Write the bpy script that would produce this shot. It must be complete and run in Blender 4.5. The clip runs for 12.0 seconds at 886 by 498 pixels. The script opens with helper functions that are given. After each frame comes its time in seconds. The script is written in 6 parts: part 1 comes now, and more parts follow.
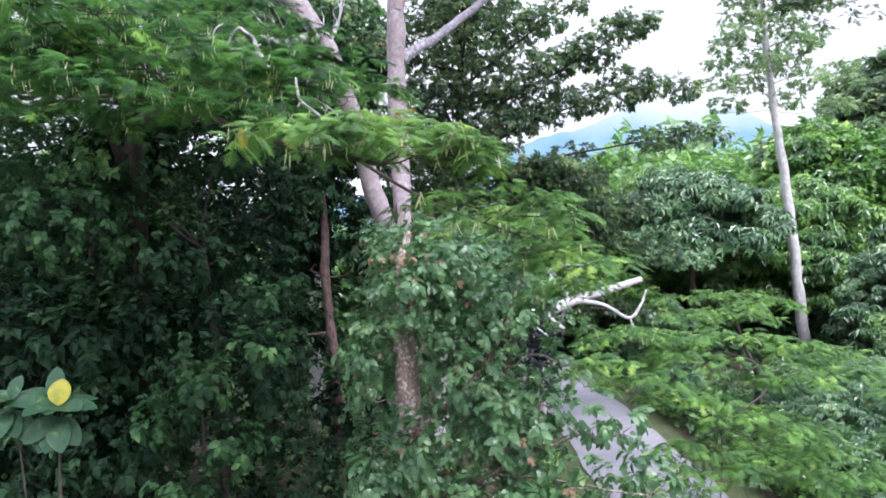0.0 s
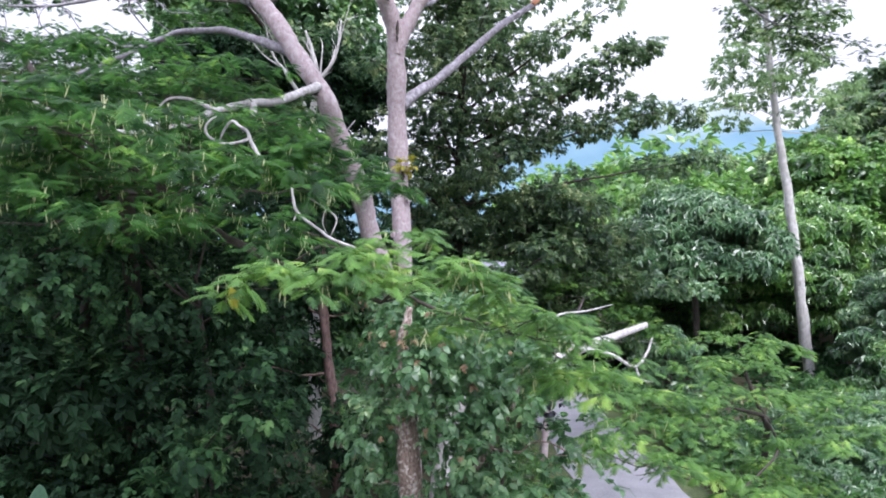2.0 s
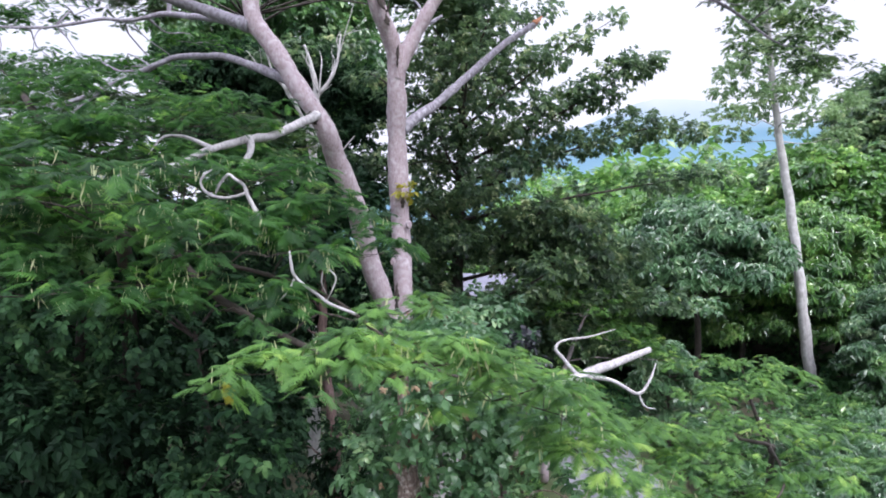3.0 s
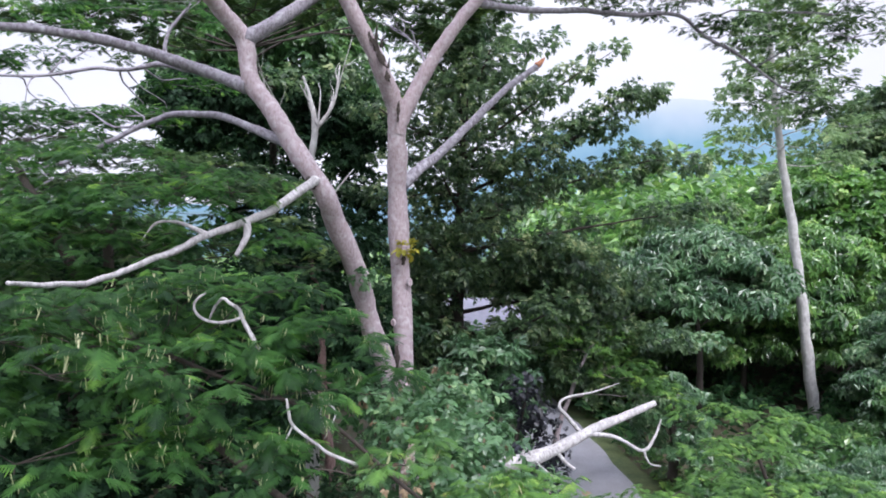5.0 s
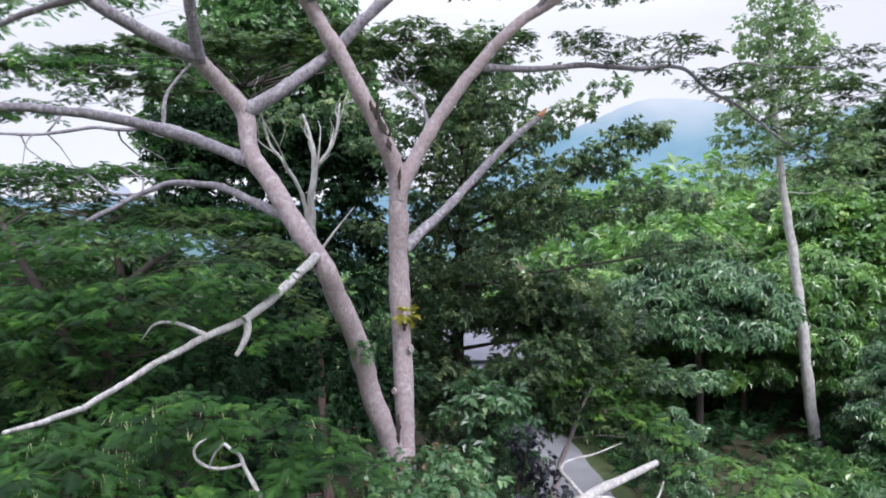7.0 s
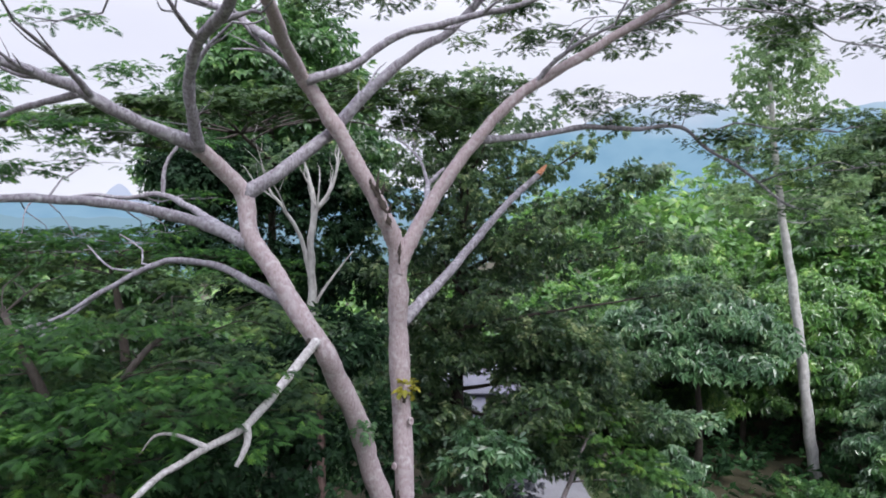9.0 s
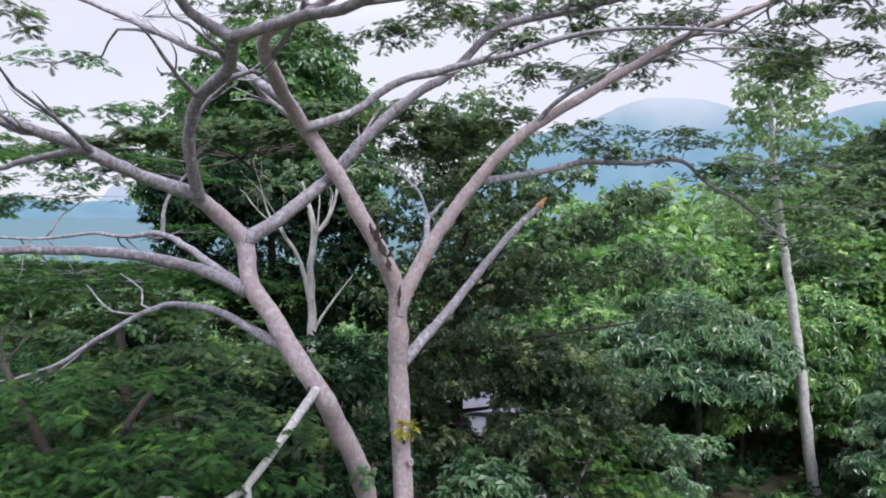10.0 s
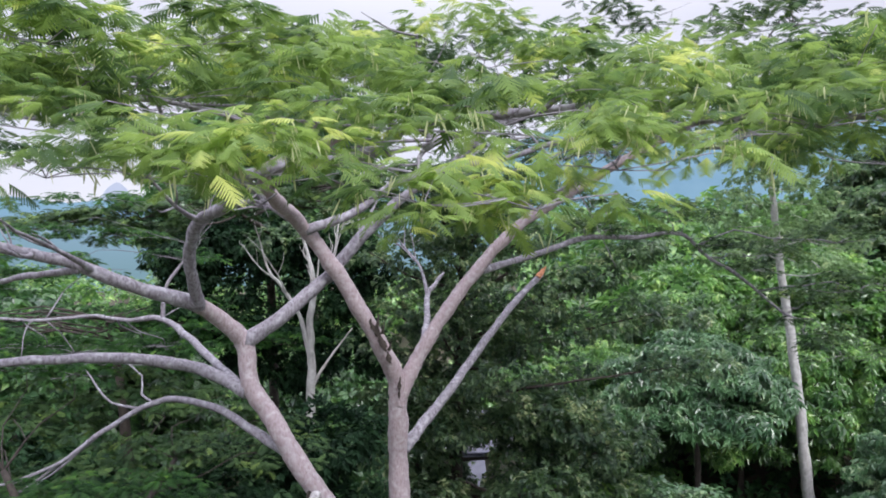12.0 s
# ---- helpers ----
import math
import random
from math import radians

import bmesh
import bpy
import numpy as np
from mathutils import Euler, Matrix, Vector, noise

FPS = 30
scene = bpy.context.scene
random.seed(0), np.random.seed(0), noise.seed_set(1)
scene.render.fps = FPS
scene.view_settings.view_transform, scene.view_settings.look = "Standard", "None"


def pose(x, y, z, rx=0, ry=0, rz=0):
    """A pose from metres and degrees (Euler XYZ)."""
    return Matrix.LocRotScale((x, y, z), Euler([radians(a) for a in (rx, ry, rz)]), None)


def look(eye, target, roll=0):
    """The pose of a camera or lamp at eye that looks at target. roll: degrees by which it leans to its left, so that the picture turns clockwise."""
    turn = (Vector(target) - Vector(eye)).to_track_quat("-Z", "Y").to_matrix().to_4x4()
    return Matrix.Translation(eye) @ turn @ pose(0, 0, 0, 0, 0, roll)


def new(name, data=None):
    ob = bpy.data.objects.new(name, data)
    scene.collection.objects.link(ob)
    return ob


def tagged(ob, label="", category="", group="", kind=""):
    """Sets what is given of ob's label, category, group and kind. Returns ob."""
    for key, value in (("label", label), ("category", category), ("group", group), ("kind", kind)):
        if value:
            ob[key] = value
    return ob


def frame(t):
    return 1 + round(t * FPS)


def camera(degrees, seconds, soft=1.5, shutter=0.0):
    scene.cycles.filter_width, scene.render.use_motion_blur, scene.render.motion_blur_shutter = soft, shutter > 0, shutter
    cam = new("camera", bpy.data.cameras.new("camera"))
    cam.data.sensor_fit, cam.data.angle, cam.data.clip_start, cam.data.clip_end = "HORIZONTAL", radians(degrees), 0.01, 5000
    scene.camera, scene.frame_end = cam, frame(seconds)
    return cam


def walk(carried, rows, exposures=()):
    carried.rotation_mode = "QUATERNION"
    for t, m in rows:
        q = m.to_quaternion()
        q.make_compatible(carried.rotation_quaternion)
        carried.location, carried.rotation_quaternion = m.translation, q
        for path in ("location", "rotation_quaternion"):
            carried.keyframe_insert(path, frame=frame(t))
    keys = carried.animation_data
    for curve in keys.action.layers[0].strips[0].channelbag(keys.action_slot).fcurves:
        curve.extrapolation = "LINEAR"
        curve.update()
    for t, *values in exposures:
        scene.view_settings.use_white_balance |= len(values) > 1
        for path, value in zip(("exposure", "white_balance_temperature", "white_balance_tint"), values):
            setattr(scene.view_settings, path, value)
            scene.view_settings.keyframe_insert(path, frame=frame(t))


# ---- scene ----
cam = camera(66.6, 12.0, 1.85)
METRES, EYE, TILT, LEAN, TURN = 10.0, 7.5, 0.0, 0.0, 0.0
ROWS = [
    (0.0, 0.0, 0.0, 0.0, 0.0, 0.0, -0.0),
    (0.5, -0.0016, 0.0069, 0.0301, -0.04, -0.03, -0.02),
    (1.0, -0.003, 0.0176, 0.0626, -0.05, -0.05, -0.02),
    (1.5, -0.005, 0.0312, 0.095, -0.09, -0.06, -0.01),
    (2.0, -0.0067, 0.0436, 0.1282, -0.09, -0.11, -0.04),
    (2.5, -0.0081, 0.0556, 0.1614, -0.11, -0.14, -0.05),
    (3.0, -0.0103, 0.0673, 0.195, -0.14, -0.14, -0.05),
    (5.0, -0.017, 0.1026, 0.3377, -0.25, -0.26, -0.09),
    (5.5, -0.0182, 0.1058, 0.3768, -0.26, -0.31, -0.12),
    (6.0, -0.0204, 0.1076, 0.4157, -0.28, -0.35, -0.14),
    (6.5, -0.0228, 0.113, 0.4547, -0.33, -0.34, -0.14),
    (7.0, -0.0241, 0.1172, 0.4964, -0.36, -0.35, -0.16),
    (9.0, -0.0265, 0.1194, 0.6695, -0.44, -0.4, -0.17),
    (9.5, -0.0272, 0.1199, 0.7187, -0.46, -0.44, -0.17),
    (10.0, -0.0277, 0.1203, 0.7699, -0.48, -0.5, -0.19),
    (10.5, -0.0274, 0.12, 0.8211, -0.48, -0.53, -0.21),
    (11.0, -0.0272, 0.1207, 0.8748, -0.48, -0.6, -0.26),
    (11.5, -0.0286, 0.1199, 0.9268, -0.52, -0.57, -0.19),
    (12.0, -0.0313, 0.1215, 0.9824, -0.58, -0.59, -0.21),
]
walk(cam, [(t, pose(0, 0, EYE, TILT, LEAN, TURN) @ pose(METRES * x, METRES * y, METRES * z, 90 + pitch, roll, yaw)) for t, x, y, z, yaw, pitch, roll in ROWS], [(0.0, 0.74, 5950, 20), (1.5, 0.6, 5950, 20), (3.0, 0.43, 5950, 19), (5.5, 0.27, 6050, 17), (7.0, 0.17, 6120, 15), (9.0, 0.07, 6150, 15), (10.4, 0.05, 6150, 15), (11.2, 0.18, 6120, 16), (11.6, 0.2, 6080, 17), (12.0, 0.02, 6150, 16)])

# ---------------------------------------------------------------- world, sun
world = bpy.data.worlds.new("overcast_sky")
scene.world = world
world.use_nodes = True
wn, wl = world.node_tree.nodes, world.node_tree.links
wn.clear()
sky = wn.new("ShaderNodeTexSky")
sky.sky_type, sky.sun_disc = "NISHITA", False
sky.sun_elevation, sky.sun_rotation = radians(47), radians(155)
clear = wn.new("ShaderNodeVectorMath")
clear.operation = "SCALE"
clear.inputs["Scale"].default_value = 0.1
coord = wn.new("ShaderNodeTexCoord")
stretch = wn.new("ShaderNodeMapping")
stretch.inputs["Scale"].default_value = (1.0, 1.0, 2.6)
clouds = wn.new("ShaderNodeTexNoise")
clouds.inputs["Scale"].default_value, clouds.inputs["Detail"].default_value = 2.4, 5.0
ramp = wn.new("ShaderNodeValToRGB")
ramp.color_ramp.elements[0].position, ramp.color_ramp.elements[0].color = 0.3, (0.87, 0.87, 0.94, 1)
ramp.color_ramp.elements[1].position, ramp.color_ramp.elements[1].color = 0.62, (0.95, 0.95, 1.0, 1)
mixed = wn.new("ShaderNodeMix")
mixed.data_type = "RGBA"
mixed.inputs["Factor"].default_value = 0.88
back, wout = wn.new("ShaderNodeBackground"), wn.new("ShaderNodeOutputWorld")
back.inputs["Strength"].default_value = 1.0
wl.new(sky.outputs[0], clear.inputs[0])
wl.new(coord.outputs["Generated"], stretch.inputs["Vector"])
wl.new(stretch.outputs[0], clouds.inputs["Vector"])
wl.new(clouds.outputs[0], ramp.inputs[0])
wl.new(clear.outputs[0], mixed.inputs["A"])
wl.new(ramp.outputs[0], mixed.inputs["B"])
# an overcast vault: twice as bright overhead as at the horizon
split, lift = wn.new("ShaderNodeSeparateXYZ"), wn.new("ShaderNodeMapRange")
wl.new(coord.outputs["Generated"], split.inputs[0])
lift.inputs["From Min"].default_value = 0.3
lift.inputs["To Min"].default_value, lift.inputs["To Max"].default_value = 0.97, 3.1
wl.new(split.outputs["Z"], lift.inputs[0])
vault = wn.new("ShaderNodeVectorMath")
vault.operation = "SCALE"
wl.new(mixed.outputs["Result"], vault.inputs[0])
wl.new(lift.outputs[0], vault.inputs["Scale"])
wl.new(vault.outputs[0], back.inputs["Color"])
wl.new(back.outputs[0], wout.inputs["Surface"])

sun_data = bpy.data.lights.new("sun", "SUN")
sun_data.energy, sun_data.angle, sun_data.color = 2.9, radians(25), (1.0, 0.97, 0.92)
sun = new("sun", sun_data)
sun.matrix_world = look((16, -22, 46), (0, 12, 6))

rng = np.random.default_rng(7)


# ---------------------------------------------------------------- materials
def material(name):
    m = bpy.data.materials.new(name)
    m.use_nodes = True
    n = m.node_tree.nodes
    return m, n, m.node_tree.links, n["Principled BSDF"], n["Material Output"]


def leaf_material(name, low, high, young=None, rough=0.45, through_light=0.35, clump=0.9, spec=0.5):
    """Leaves: a tone for each leaf, a drift from bough to bough, some light passing through."""
    m, n, l, p, out = material(name)
    geo, tex = n.new("ShaderNodeNewGeometry"), n.new("ShaderNodeTexNoise")
    tex.inputs["Scale"].default_value, tex.inputs["Detail"].default_value = clump, 3.0
    pos = n.new("ShaderNodeTexCoord")
    l.new(pos.outputs["Object"], tex.inputs["Vector"])
    add = n.new("ShaderNodeMath")
    add.operation = "MULTIPLY_ADD"
    add.inputs[1].default_value = 0.55
    l.new(geo.outputs["Random Per Island"], add.inputs[0])
    shift = n.new("ShaderNodeMath")
    shift.operation = "MULTIPLY_ADD"
    shift.inputs[1].default_value, shift.inputs[2].default_value = 2.5, -1.08
    l.new(tex.outputs[0], shift.inputs[0])
    l.new(shift.outputs[0], add.inputs[2])
    r = n.new("ShaderNodeValToRGB")
    r.color_ramp.elements[0].position, r.color_ramp.elements[0].color = 0.05, (*low, 1)
    r.color_ramp.elements[1].position, r.color_ramp.elements[1].color = 0.8, (*high, 1)
    if young:
        e = r.color_ramp.elements.new(1.0)
        e.color = (*young, 1)
    l.new(add.outputs[0], r.inputs[0])
    l.new(r.outputs[0], p.inputs["Base Color"])
    p.inputs["Roughness"].default_value = rough
    p.inputs["Specular IOR Level"].default_value = spec
    t, mix = n.new("ShaderNodeBsdfTranslucent"), n.new("ShaderNodeMixShader")
    bright = n.new("ShaderNodeHueSaturation")
    bright.inputs["Value"].default_value, bright.inputs["Hue"].default_value = 1.8, 0.49
    l.new(r.outputs[0], bright.inputs["Color"])
    l.new(bright.outputs[0], t.inputs["Color"])
    mix.inputs[0].default_value = through_light
    l.new(p.outputs[0], mix.inputs[1])
    l.new(t.outputs[0], mix.inputs[2])
    l.new(mix.outputs[0], out.inputs["Surface"])
    return m


def bark_material(name, dark, base, patch, patches=0.55, scale=6.0, bump=0.5):
    """Bark: long vertical grain, pale lichen patches, fine relief."""
    m, n, l, p, out = material(name)
    pos = n.new("ShaderNodeTexCoord")
    stretch = n.new("ShaderNodeMapping")
    stretch.inputs["Scale"].default_value = (1, 1, 0.35)
    l.new(pos.outputs["Object"], stretch.inputs["Vector"])
    grain, spots, broad = (n.new("ShaderNodeTexNoise") for _ in range(3))
    for node, s, d in ((grain, scale * 3, 8), (spots, scale, 7), (broad, 1.6, 4)):
        node.inputs["Scale"].default_value, node.inputs["Detail"].default_value = s, d
    l.new(stretch.outputs[0], grain.inputs["Vector"])
    l.new(pos.outputs["Object"], spots.inputs["Vector"])
    l.new(pos.outputs["Object"], broad.inputs["Vector"])
    a = n.new("ShaderNodeMix")
    a.data_type = "RGBA"
    a.inputs["A"].default_value, a.inputs["B"].default_value = (*dark, 1), (*base, 1)
    sharpen = n.new("ShaderNodeMapRange")
    sharpen.inputs["From Min"].default_value, sharpen.inputs["From Max"].default_value = 0.3, 0.58
    l.new(grain.outputs[0], sharpen.inputs[0])
    l.new(sharpen.outputs[0], a.inputs["Factor"])
    b = n.new("ShaderNodeMix")
    b.data_type = "RGBA"
    b.inputs["B"].default_value = (*patch, 1)
    lich = n.new("ShaderNodeMapRange")
    lich.inputs["From Min"].default_value, lich.inputs["From Max"].default_value = patches, patches + 0.12
    summed = n.new("ShaderNodeMath")
    summed.operation = "MULTIPLY_ADD"
    summed.inputs[1].default_value = 0.6
    half = n.new("ShaderNodeMath")
    half.operation = "MULTIPLY"
    half.inputs[1].default_value = 0.4
    l.new(broad.outputs[0], half.inputs[0])
    l.new(spots.outputs[0], summed.inputs[0])
    l.new(half.outputs[0], summed.inputs[2])
    l.new(summed.outputs[0], lich.inputs[0])
    l.new(lich.outputs[0], b.inputs["Factor"])
    l.new(a.outputs["Result"], b.inputs["A"])
    stain, worn = n.new("ShaderNodeMix"), n.new("ShaderNodeMapRange")
    stain.data_type = "RGBA"
    stain.inputs["B"].default_value = (*dark, 1)
    worn.inputs["From Min"].default_value, worn.inputs["From Max"].default_value = 0.48, 0.7
    worn.inputs["To Max"].default_value = 0.6
    l.new(broad.outputs[0], worn.inputs[0])
    l.new(worn.outputs[0], stain.inputs["Factor"])
    l.new(b.outputs["Result"], stain.inputs["A"])
    l.new(stain.outputs["Result"], p.inputs["Base Color"])
    p.inputs["Roughness"].default_value = 0.85
    bp = n.new("ShaderNodeBump")
    bp.inputs["Strength"].default_value, bp.inputs["Distance"].default_value = bump, 0.02
    l.new(grain.outputs[0], bp.inputs["Height"])
    l.new(bp.outputs[0], p.inputs["Normal"])
    return m


def rough_material(name, low, high, scale, rough=0.9, bump=0.3, fine=6.0):
    m, n, l, p, out = material(name)
    pos, big, small = n.new("ShaderNodeTexCoord"), n.new("ShaderNodeTexNoise"), n.new("ShaderNodeTexNoise")
    big.inputs["Scale"].default_value, big.inputs["Detail"].default_value = scale, 4
    small.inputs["Scale"].default_value, small.inputs["Detail"].default_value = scale * fine, 5
    l.new(pos.outputs["Object"], big.inputs["Vector"])
    l.new(pos.outputs["Object"], small.inputs["Vector"])
    s = n.new("ShaderNodeMath")
    s.operation = "MULTIPLY_ADD"
    s.inputs[1].default_value = 0.5
    h = n.new("ShaderNodeMath")
    h.operation = "MULTIPLY"
    h.inputs[1].default_value = 0.5
    l.new(big.outputs[0], h.inputs[0])
    l.new(small.outputs[0], s.inputs[0])
    l.new(h.outputs[0], s.inputs[2])
    r = n.new("ShaderNodeValToRGB")
    r.color_ramp.elements[0].position, r.color_ramp.elements[0].color = 0.35, (*low, 1)
    r.color_ramp.elements[1].position, r.color_ramp.elements[1].color = 0.65, (*high, 1)
    l.new(s.outputs[0], r.inputs[0])
    l.new(r.outputs[0], p.inputs["Base Color"])
    p.inputs["Roughness"].default_value = rough
    bp = n.new("ShaderNodeBump")
    bp.inputs["Strength"].default_value, bp.inputs["Distance"].default_value = bump, 0.02
    l.new(small.outputs[0], bp.inputs["Height"])
    l.new(bp.outputs[0], p.inputs["Normal"])
    return m


FEATHER = leaf_material("feathery_leaf", (0.014, 0.046, 0.016), (0.06, 0.165, 0.036), (0.15, 0.30, 0.055), 0.55, 0.55, 1.8, 0.3)
# lighter copy of the feathery leaf: sunlight on the crown top put into colour
FEATHER_SUNLIT = leaf_material("sunlit_feathery_leaf", (0.055, 0.11, 0.036), (0.20, 0.305, 0.07), (0.44, 0.50, 0.14), 0.6, 0.46, 1.5, 0.3)
FEATHER_LIME = leaf_material("lime_feathery_leaf", (0.03, 0.085, 0.024), (0.115, 0.245, 0.05), (0.25, 0.39, 0.085), 0.55, 0.36, 1.8, 0.3)
# darker, more opaque copy: shade and backlight put into the feathery leaf's colour
FEATHER_SHADED = leaf_material("shaded_feathery_leaf", (0.02, 0.05, 0.02), (0.07, 0.13, 0.038), (0.16, 0.245, 0.06), 0.6, 0.24, 1.2, 0.25)
# near-black leaf: the shade under the crowns is put into its colour
SMALL_SHADED = leaf_material("small_shaded_leaf", (0.008, 0.023, 0.012), (0.028, 0.07, 0.03), (0.09, 0.17, 0.07), 0.6, 0.2, 0.6, 0.15)
# lighter copy of that leaf, for thicket leaves that catch more light
PALMATE_LIT = leaf_material("palmate_lit_leaf", (0.016, 0.048, 0.022), (0.062, 0.148, 0.055), (0.15, 0.28, 0.10), 0.55, 0.32, 1.0, 0.2)
BROAD = leaf_material("broad_leaf", (0.05, 0.12, 0.055), (0.13, 0.26, 0.11), (0.27, 0.40, 0.19), 0.33, 0.35, 1.4, 0.7)
GLOSSY = leaf_material("glossy_leaf", (0.032, 0.07, 0.038), (0.12, 0.20, 0.082), (0.36, 0.42, 0.22), 0.34, 0.46, 0.9, 0.7)
FRESH = leaf_material("fresh_leaf", (0.035, 0.105, 0.028), (0.15, 0.315, 0.07), (0.34, 0.49, 0.15), 0.3, 0.36, 0.6, 1.0)
MID = leaf_material("mid_green_leaf", (0.025, 0.075, 0.028), (0.10, 0.225, 0.065), (0.25, 0.39, 0.13), 0.32, 0.34, 0.6, 0.9)
TEAL = leaf_material("blue_green_leaf", (0.034, 0.09, 0.042), (0.12, 0.24, 0.105), (0.30, 0.41, 0.22), 0.3, 0.34, 0.6, 0.9)
PALE = leaf_material("pale_grey_green_leaf", (0.09, 0.17, 0.07), (0.20, 0.31, 0.13), (0.33, 0.42, 0.2), 0.42, 0.4, 0.5, 0.6)
DUSKY = leaf_material("dusky_purple_leaf", (0.008, 0.009, 0.013), (0.026, 0.029, 0.04), (0.06, 0.065, 0.085), 0.4, 0.1, 0.8, 0.5)
LEATHERY = leaf_material("leathery_sapling_leaf", (0.02, 0.06, 0.035), (0.045, 0.11, 0.05), (0.12, 0.19, 0.06), 0.45, 0.3, 3.0, 0.35)
DRY = leaf_material("dry_leaf", (0.16, 0.11, 0.07), (0.30, 0.22, 0.14), None, 0.7, 0.2, 2.0, 0.2)
YELLOW = leaf_material("yellowing_leaf", (0.22, 0.23, 0.03), (0.38, 0.36, 0.04), None, 0.5, 0.35, 2.0)
POD = leaf_material("seed_pod", (0.34, 0.38, 0.19), (0.58, 0.60, 0.36), None, 0.6, 0.3, 2.0, 0.2)
SILK_BARK = bark_material("silk_bark", (0.29, 0.225, 0.237), (0.42, 0.35, 0.37), (0.53, 0.485, 0.515), 0.5, 9.0, 0.8)
LIMB_BARK = bark_material("upper_limb_bark", (0.14, 0.122, 0.145), (0.29, 0.272, 0.31), (0.47, 0.465, 0.51), 0.5, 8.0, 0.8)
DEAD_BARK = bark_material("dead_bark", (0.24, 0.225, 0.225), (0.46, 0.445, 0.45), (0.64, 0.63, 0.64), 0.5, 9.0)
POLE_BARK = bark_material("pale_bark", (0.30, 0.29, 0.28), (0.46, 0.45, 0.44), (0.58, 0.58, 0.57), 0.5, 3.0)
MOTTLED_BARK = bark_material("mottled_bark", (0.07, 0.05, 0.04), (0.27, 0.20, 0.17), (0.66, 0.60, 0.55), 0.5, 14.0, 0.8)
RED_BARK = bark_material("reddish_bark", (0.08, 0.05, 0.045), (0.22, 0.145, 0.135), (0.30, 0.22, 0.21), 0.6)
DARK_BARK = bark_material("dark_bark", (0.025, 0.02, 0.017), (0.06, 0.048, 0.04), (0.10, 0.09, 0.08), 0.6)
ORANGE_WOOD = rough_material("splintered_wood", (0.35, 0.14, 0.07), (0.55, 0.27, 0.15), 6.0)
EARTH = rough_material("leaf_litter", (0.03, 0.032, 0.018), (0.085, 0.075, 0.04), 0.9, 0.95, 0.8, 26.0)
GRASS = rough_material("roadside_grass", (0.035, 0.06, 0.02), (0.09, 0.11, 0.04), 1.2)
ASPHALT = rough_material("worn_asphalt", (0.20, 0.20, 0.22), (0.29, 0.29, 0.32), 0.8, 0.85, 0.2, 14.0)
METAL_ROOF = rough_material("painted_metal_roof", (0.19, 0.19, 0.25), (0.26, 0.26, 0.32), 0.6, 0.5, 0.05)
PLASTER = rough_material("old_plaster", (0.25, 0.24, 0.20), (0.38, 0.36, 0.30), 0.7, 0.9, 0.1)
WINDOW = rough_material("dark_glass", (0.02, 0.022, 0.025), (0.03, 0.032, 0.035), 1.0, 0.15, 0.0)


def painted_haze_material(name, low, high, top, z0, z1):
    """Far wooded slopes with the air's haze painted on as emission: a pale veil that thickens into cloud upward."""
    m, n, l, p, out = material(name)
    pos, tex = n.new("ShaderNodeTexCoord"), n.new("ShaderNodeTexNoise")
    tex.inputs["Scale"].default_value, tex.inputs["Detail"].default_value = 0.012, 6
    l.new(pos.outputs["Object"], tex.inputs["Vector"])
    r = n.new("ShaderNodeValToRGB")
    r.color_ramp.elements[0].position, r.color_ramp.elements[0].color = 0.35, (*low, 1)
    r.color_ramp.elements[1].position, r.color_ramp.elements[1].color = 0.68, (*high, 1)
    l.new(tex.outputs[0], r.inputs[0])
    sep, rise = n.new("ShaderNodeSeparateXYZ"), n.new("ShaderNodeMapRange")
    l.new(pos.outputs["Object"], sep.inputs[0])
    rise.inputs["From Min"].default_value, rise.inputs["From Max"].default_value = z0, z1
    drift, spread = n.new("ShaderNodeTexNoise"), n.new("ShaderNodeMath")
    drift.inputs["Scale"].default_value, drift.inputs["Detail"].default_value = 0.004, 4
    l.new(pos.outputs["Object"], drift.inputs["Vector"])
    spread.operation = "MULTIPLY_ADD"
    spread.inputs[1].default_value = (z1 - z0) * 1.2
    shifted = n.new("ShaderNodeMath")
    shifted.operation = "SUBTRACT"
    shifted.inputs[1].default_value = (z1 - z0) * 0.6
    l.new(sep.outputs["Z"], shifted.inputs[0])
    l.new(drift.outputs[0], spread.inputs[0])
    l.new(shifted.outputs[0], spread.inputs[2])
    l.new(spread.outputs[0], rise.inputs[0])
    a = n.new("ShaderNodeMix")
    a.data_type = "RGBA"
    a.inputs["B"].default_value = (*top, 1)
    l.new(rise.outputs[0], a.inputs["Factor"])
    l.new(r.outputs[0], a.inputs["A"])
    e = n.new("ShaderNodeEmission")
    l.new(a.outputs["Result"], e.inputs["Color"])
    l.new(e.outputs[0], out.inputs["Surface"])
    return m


# haze and cloud are glowing colours here; no air is modelled
HAZE = painted_haze_material("hazy_mountain", (0.24, 0.42, 0.56), (0.30, 0.49, 0.62), (0.82, 0.84, 0.91), 270, 410)
HAZE_NEAR = painted_haze_material("hazy_hill", (0.20, 0.36, 0.42), (0.27, 0.44, 0.50), (0.33, 0.47, 0.62), 10, 70)
HAZE_GREEN = painted_haze_material("hazy_valley_wood", (0.15, 0.27, 0.29), (0.21, 0.35, 0.37), (0.26, 0.41, 0.49), -4, 18)
HAZE_PALE = painted_haze_material("pale_hazy_mountain", (0.36, 0.46, 0.63), (0.42, 0.52, 0.68), (0.66, 0.71, 0.84), 60, 190)


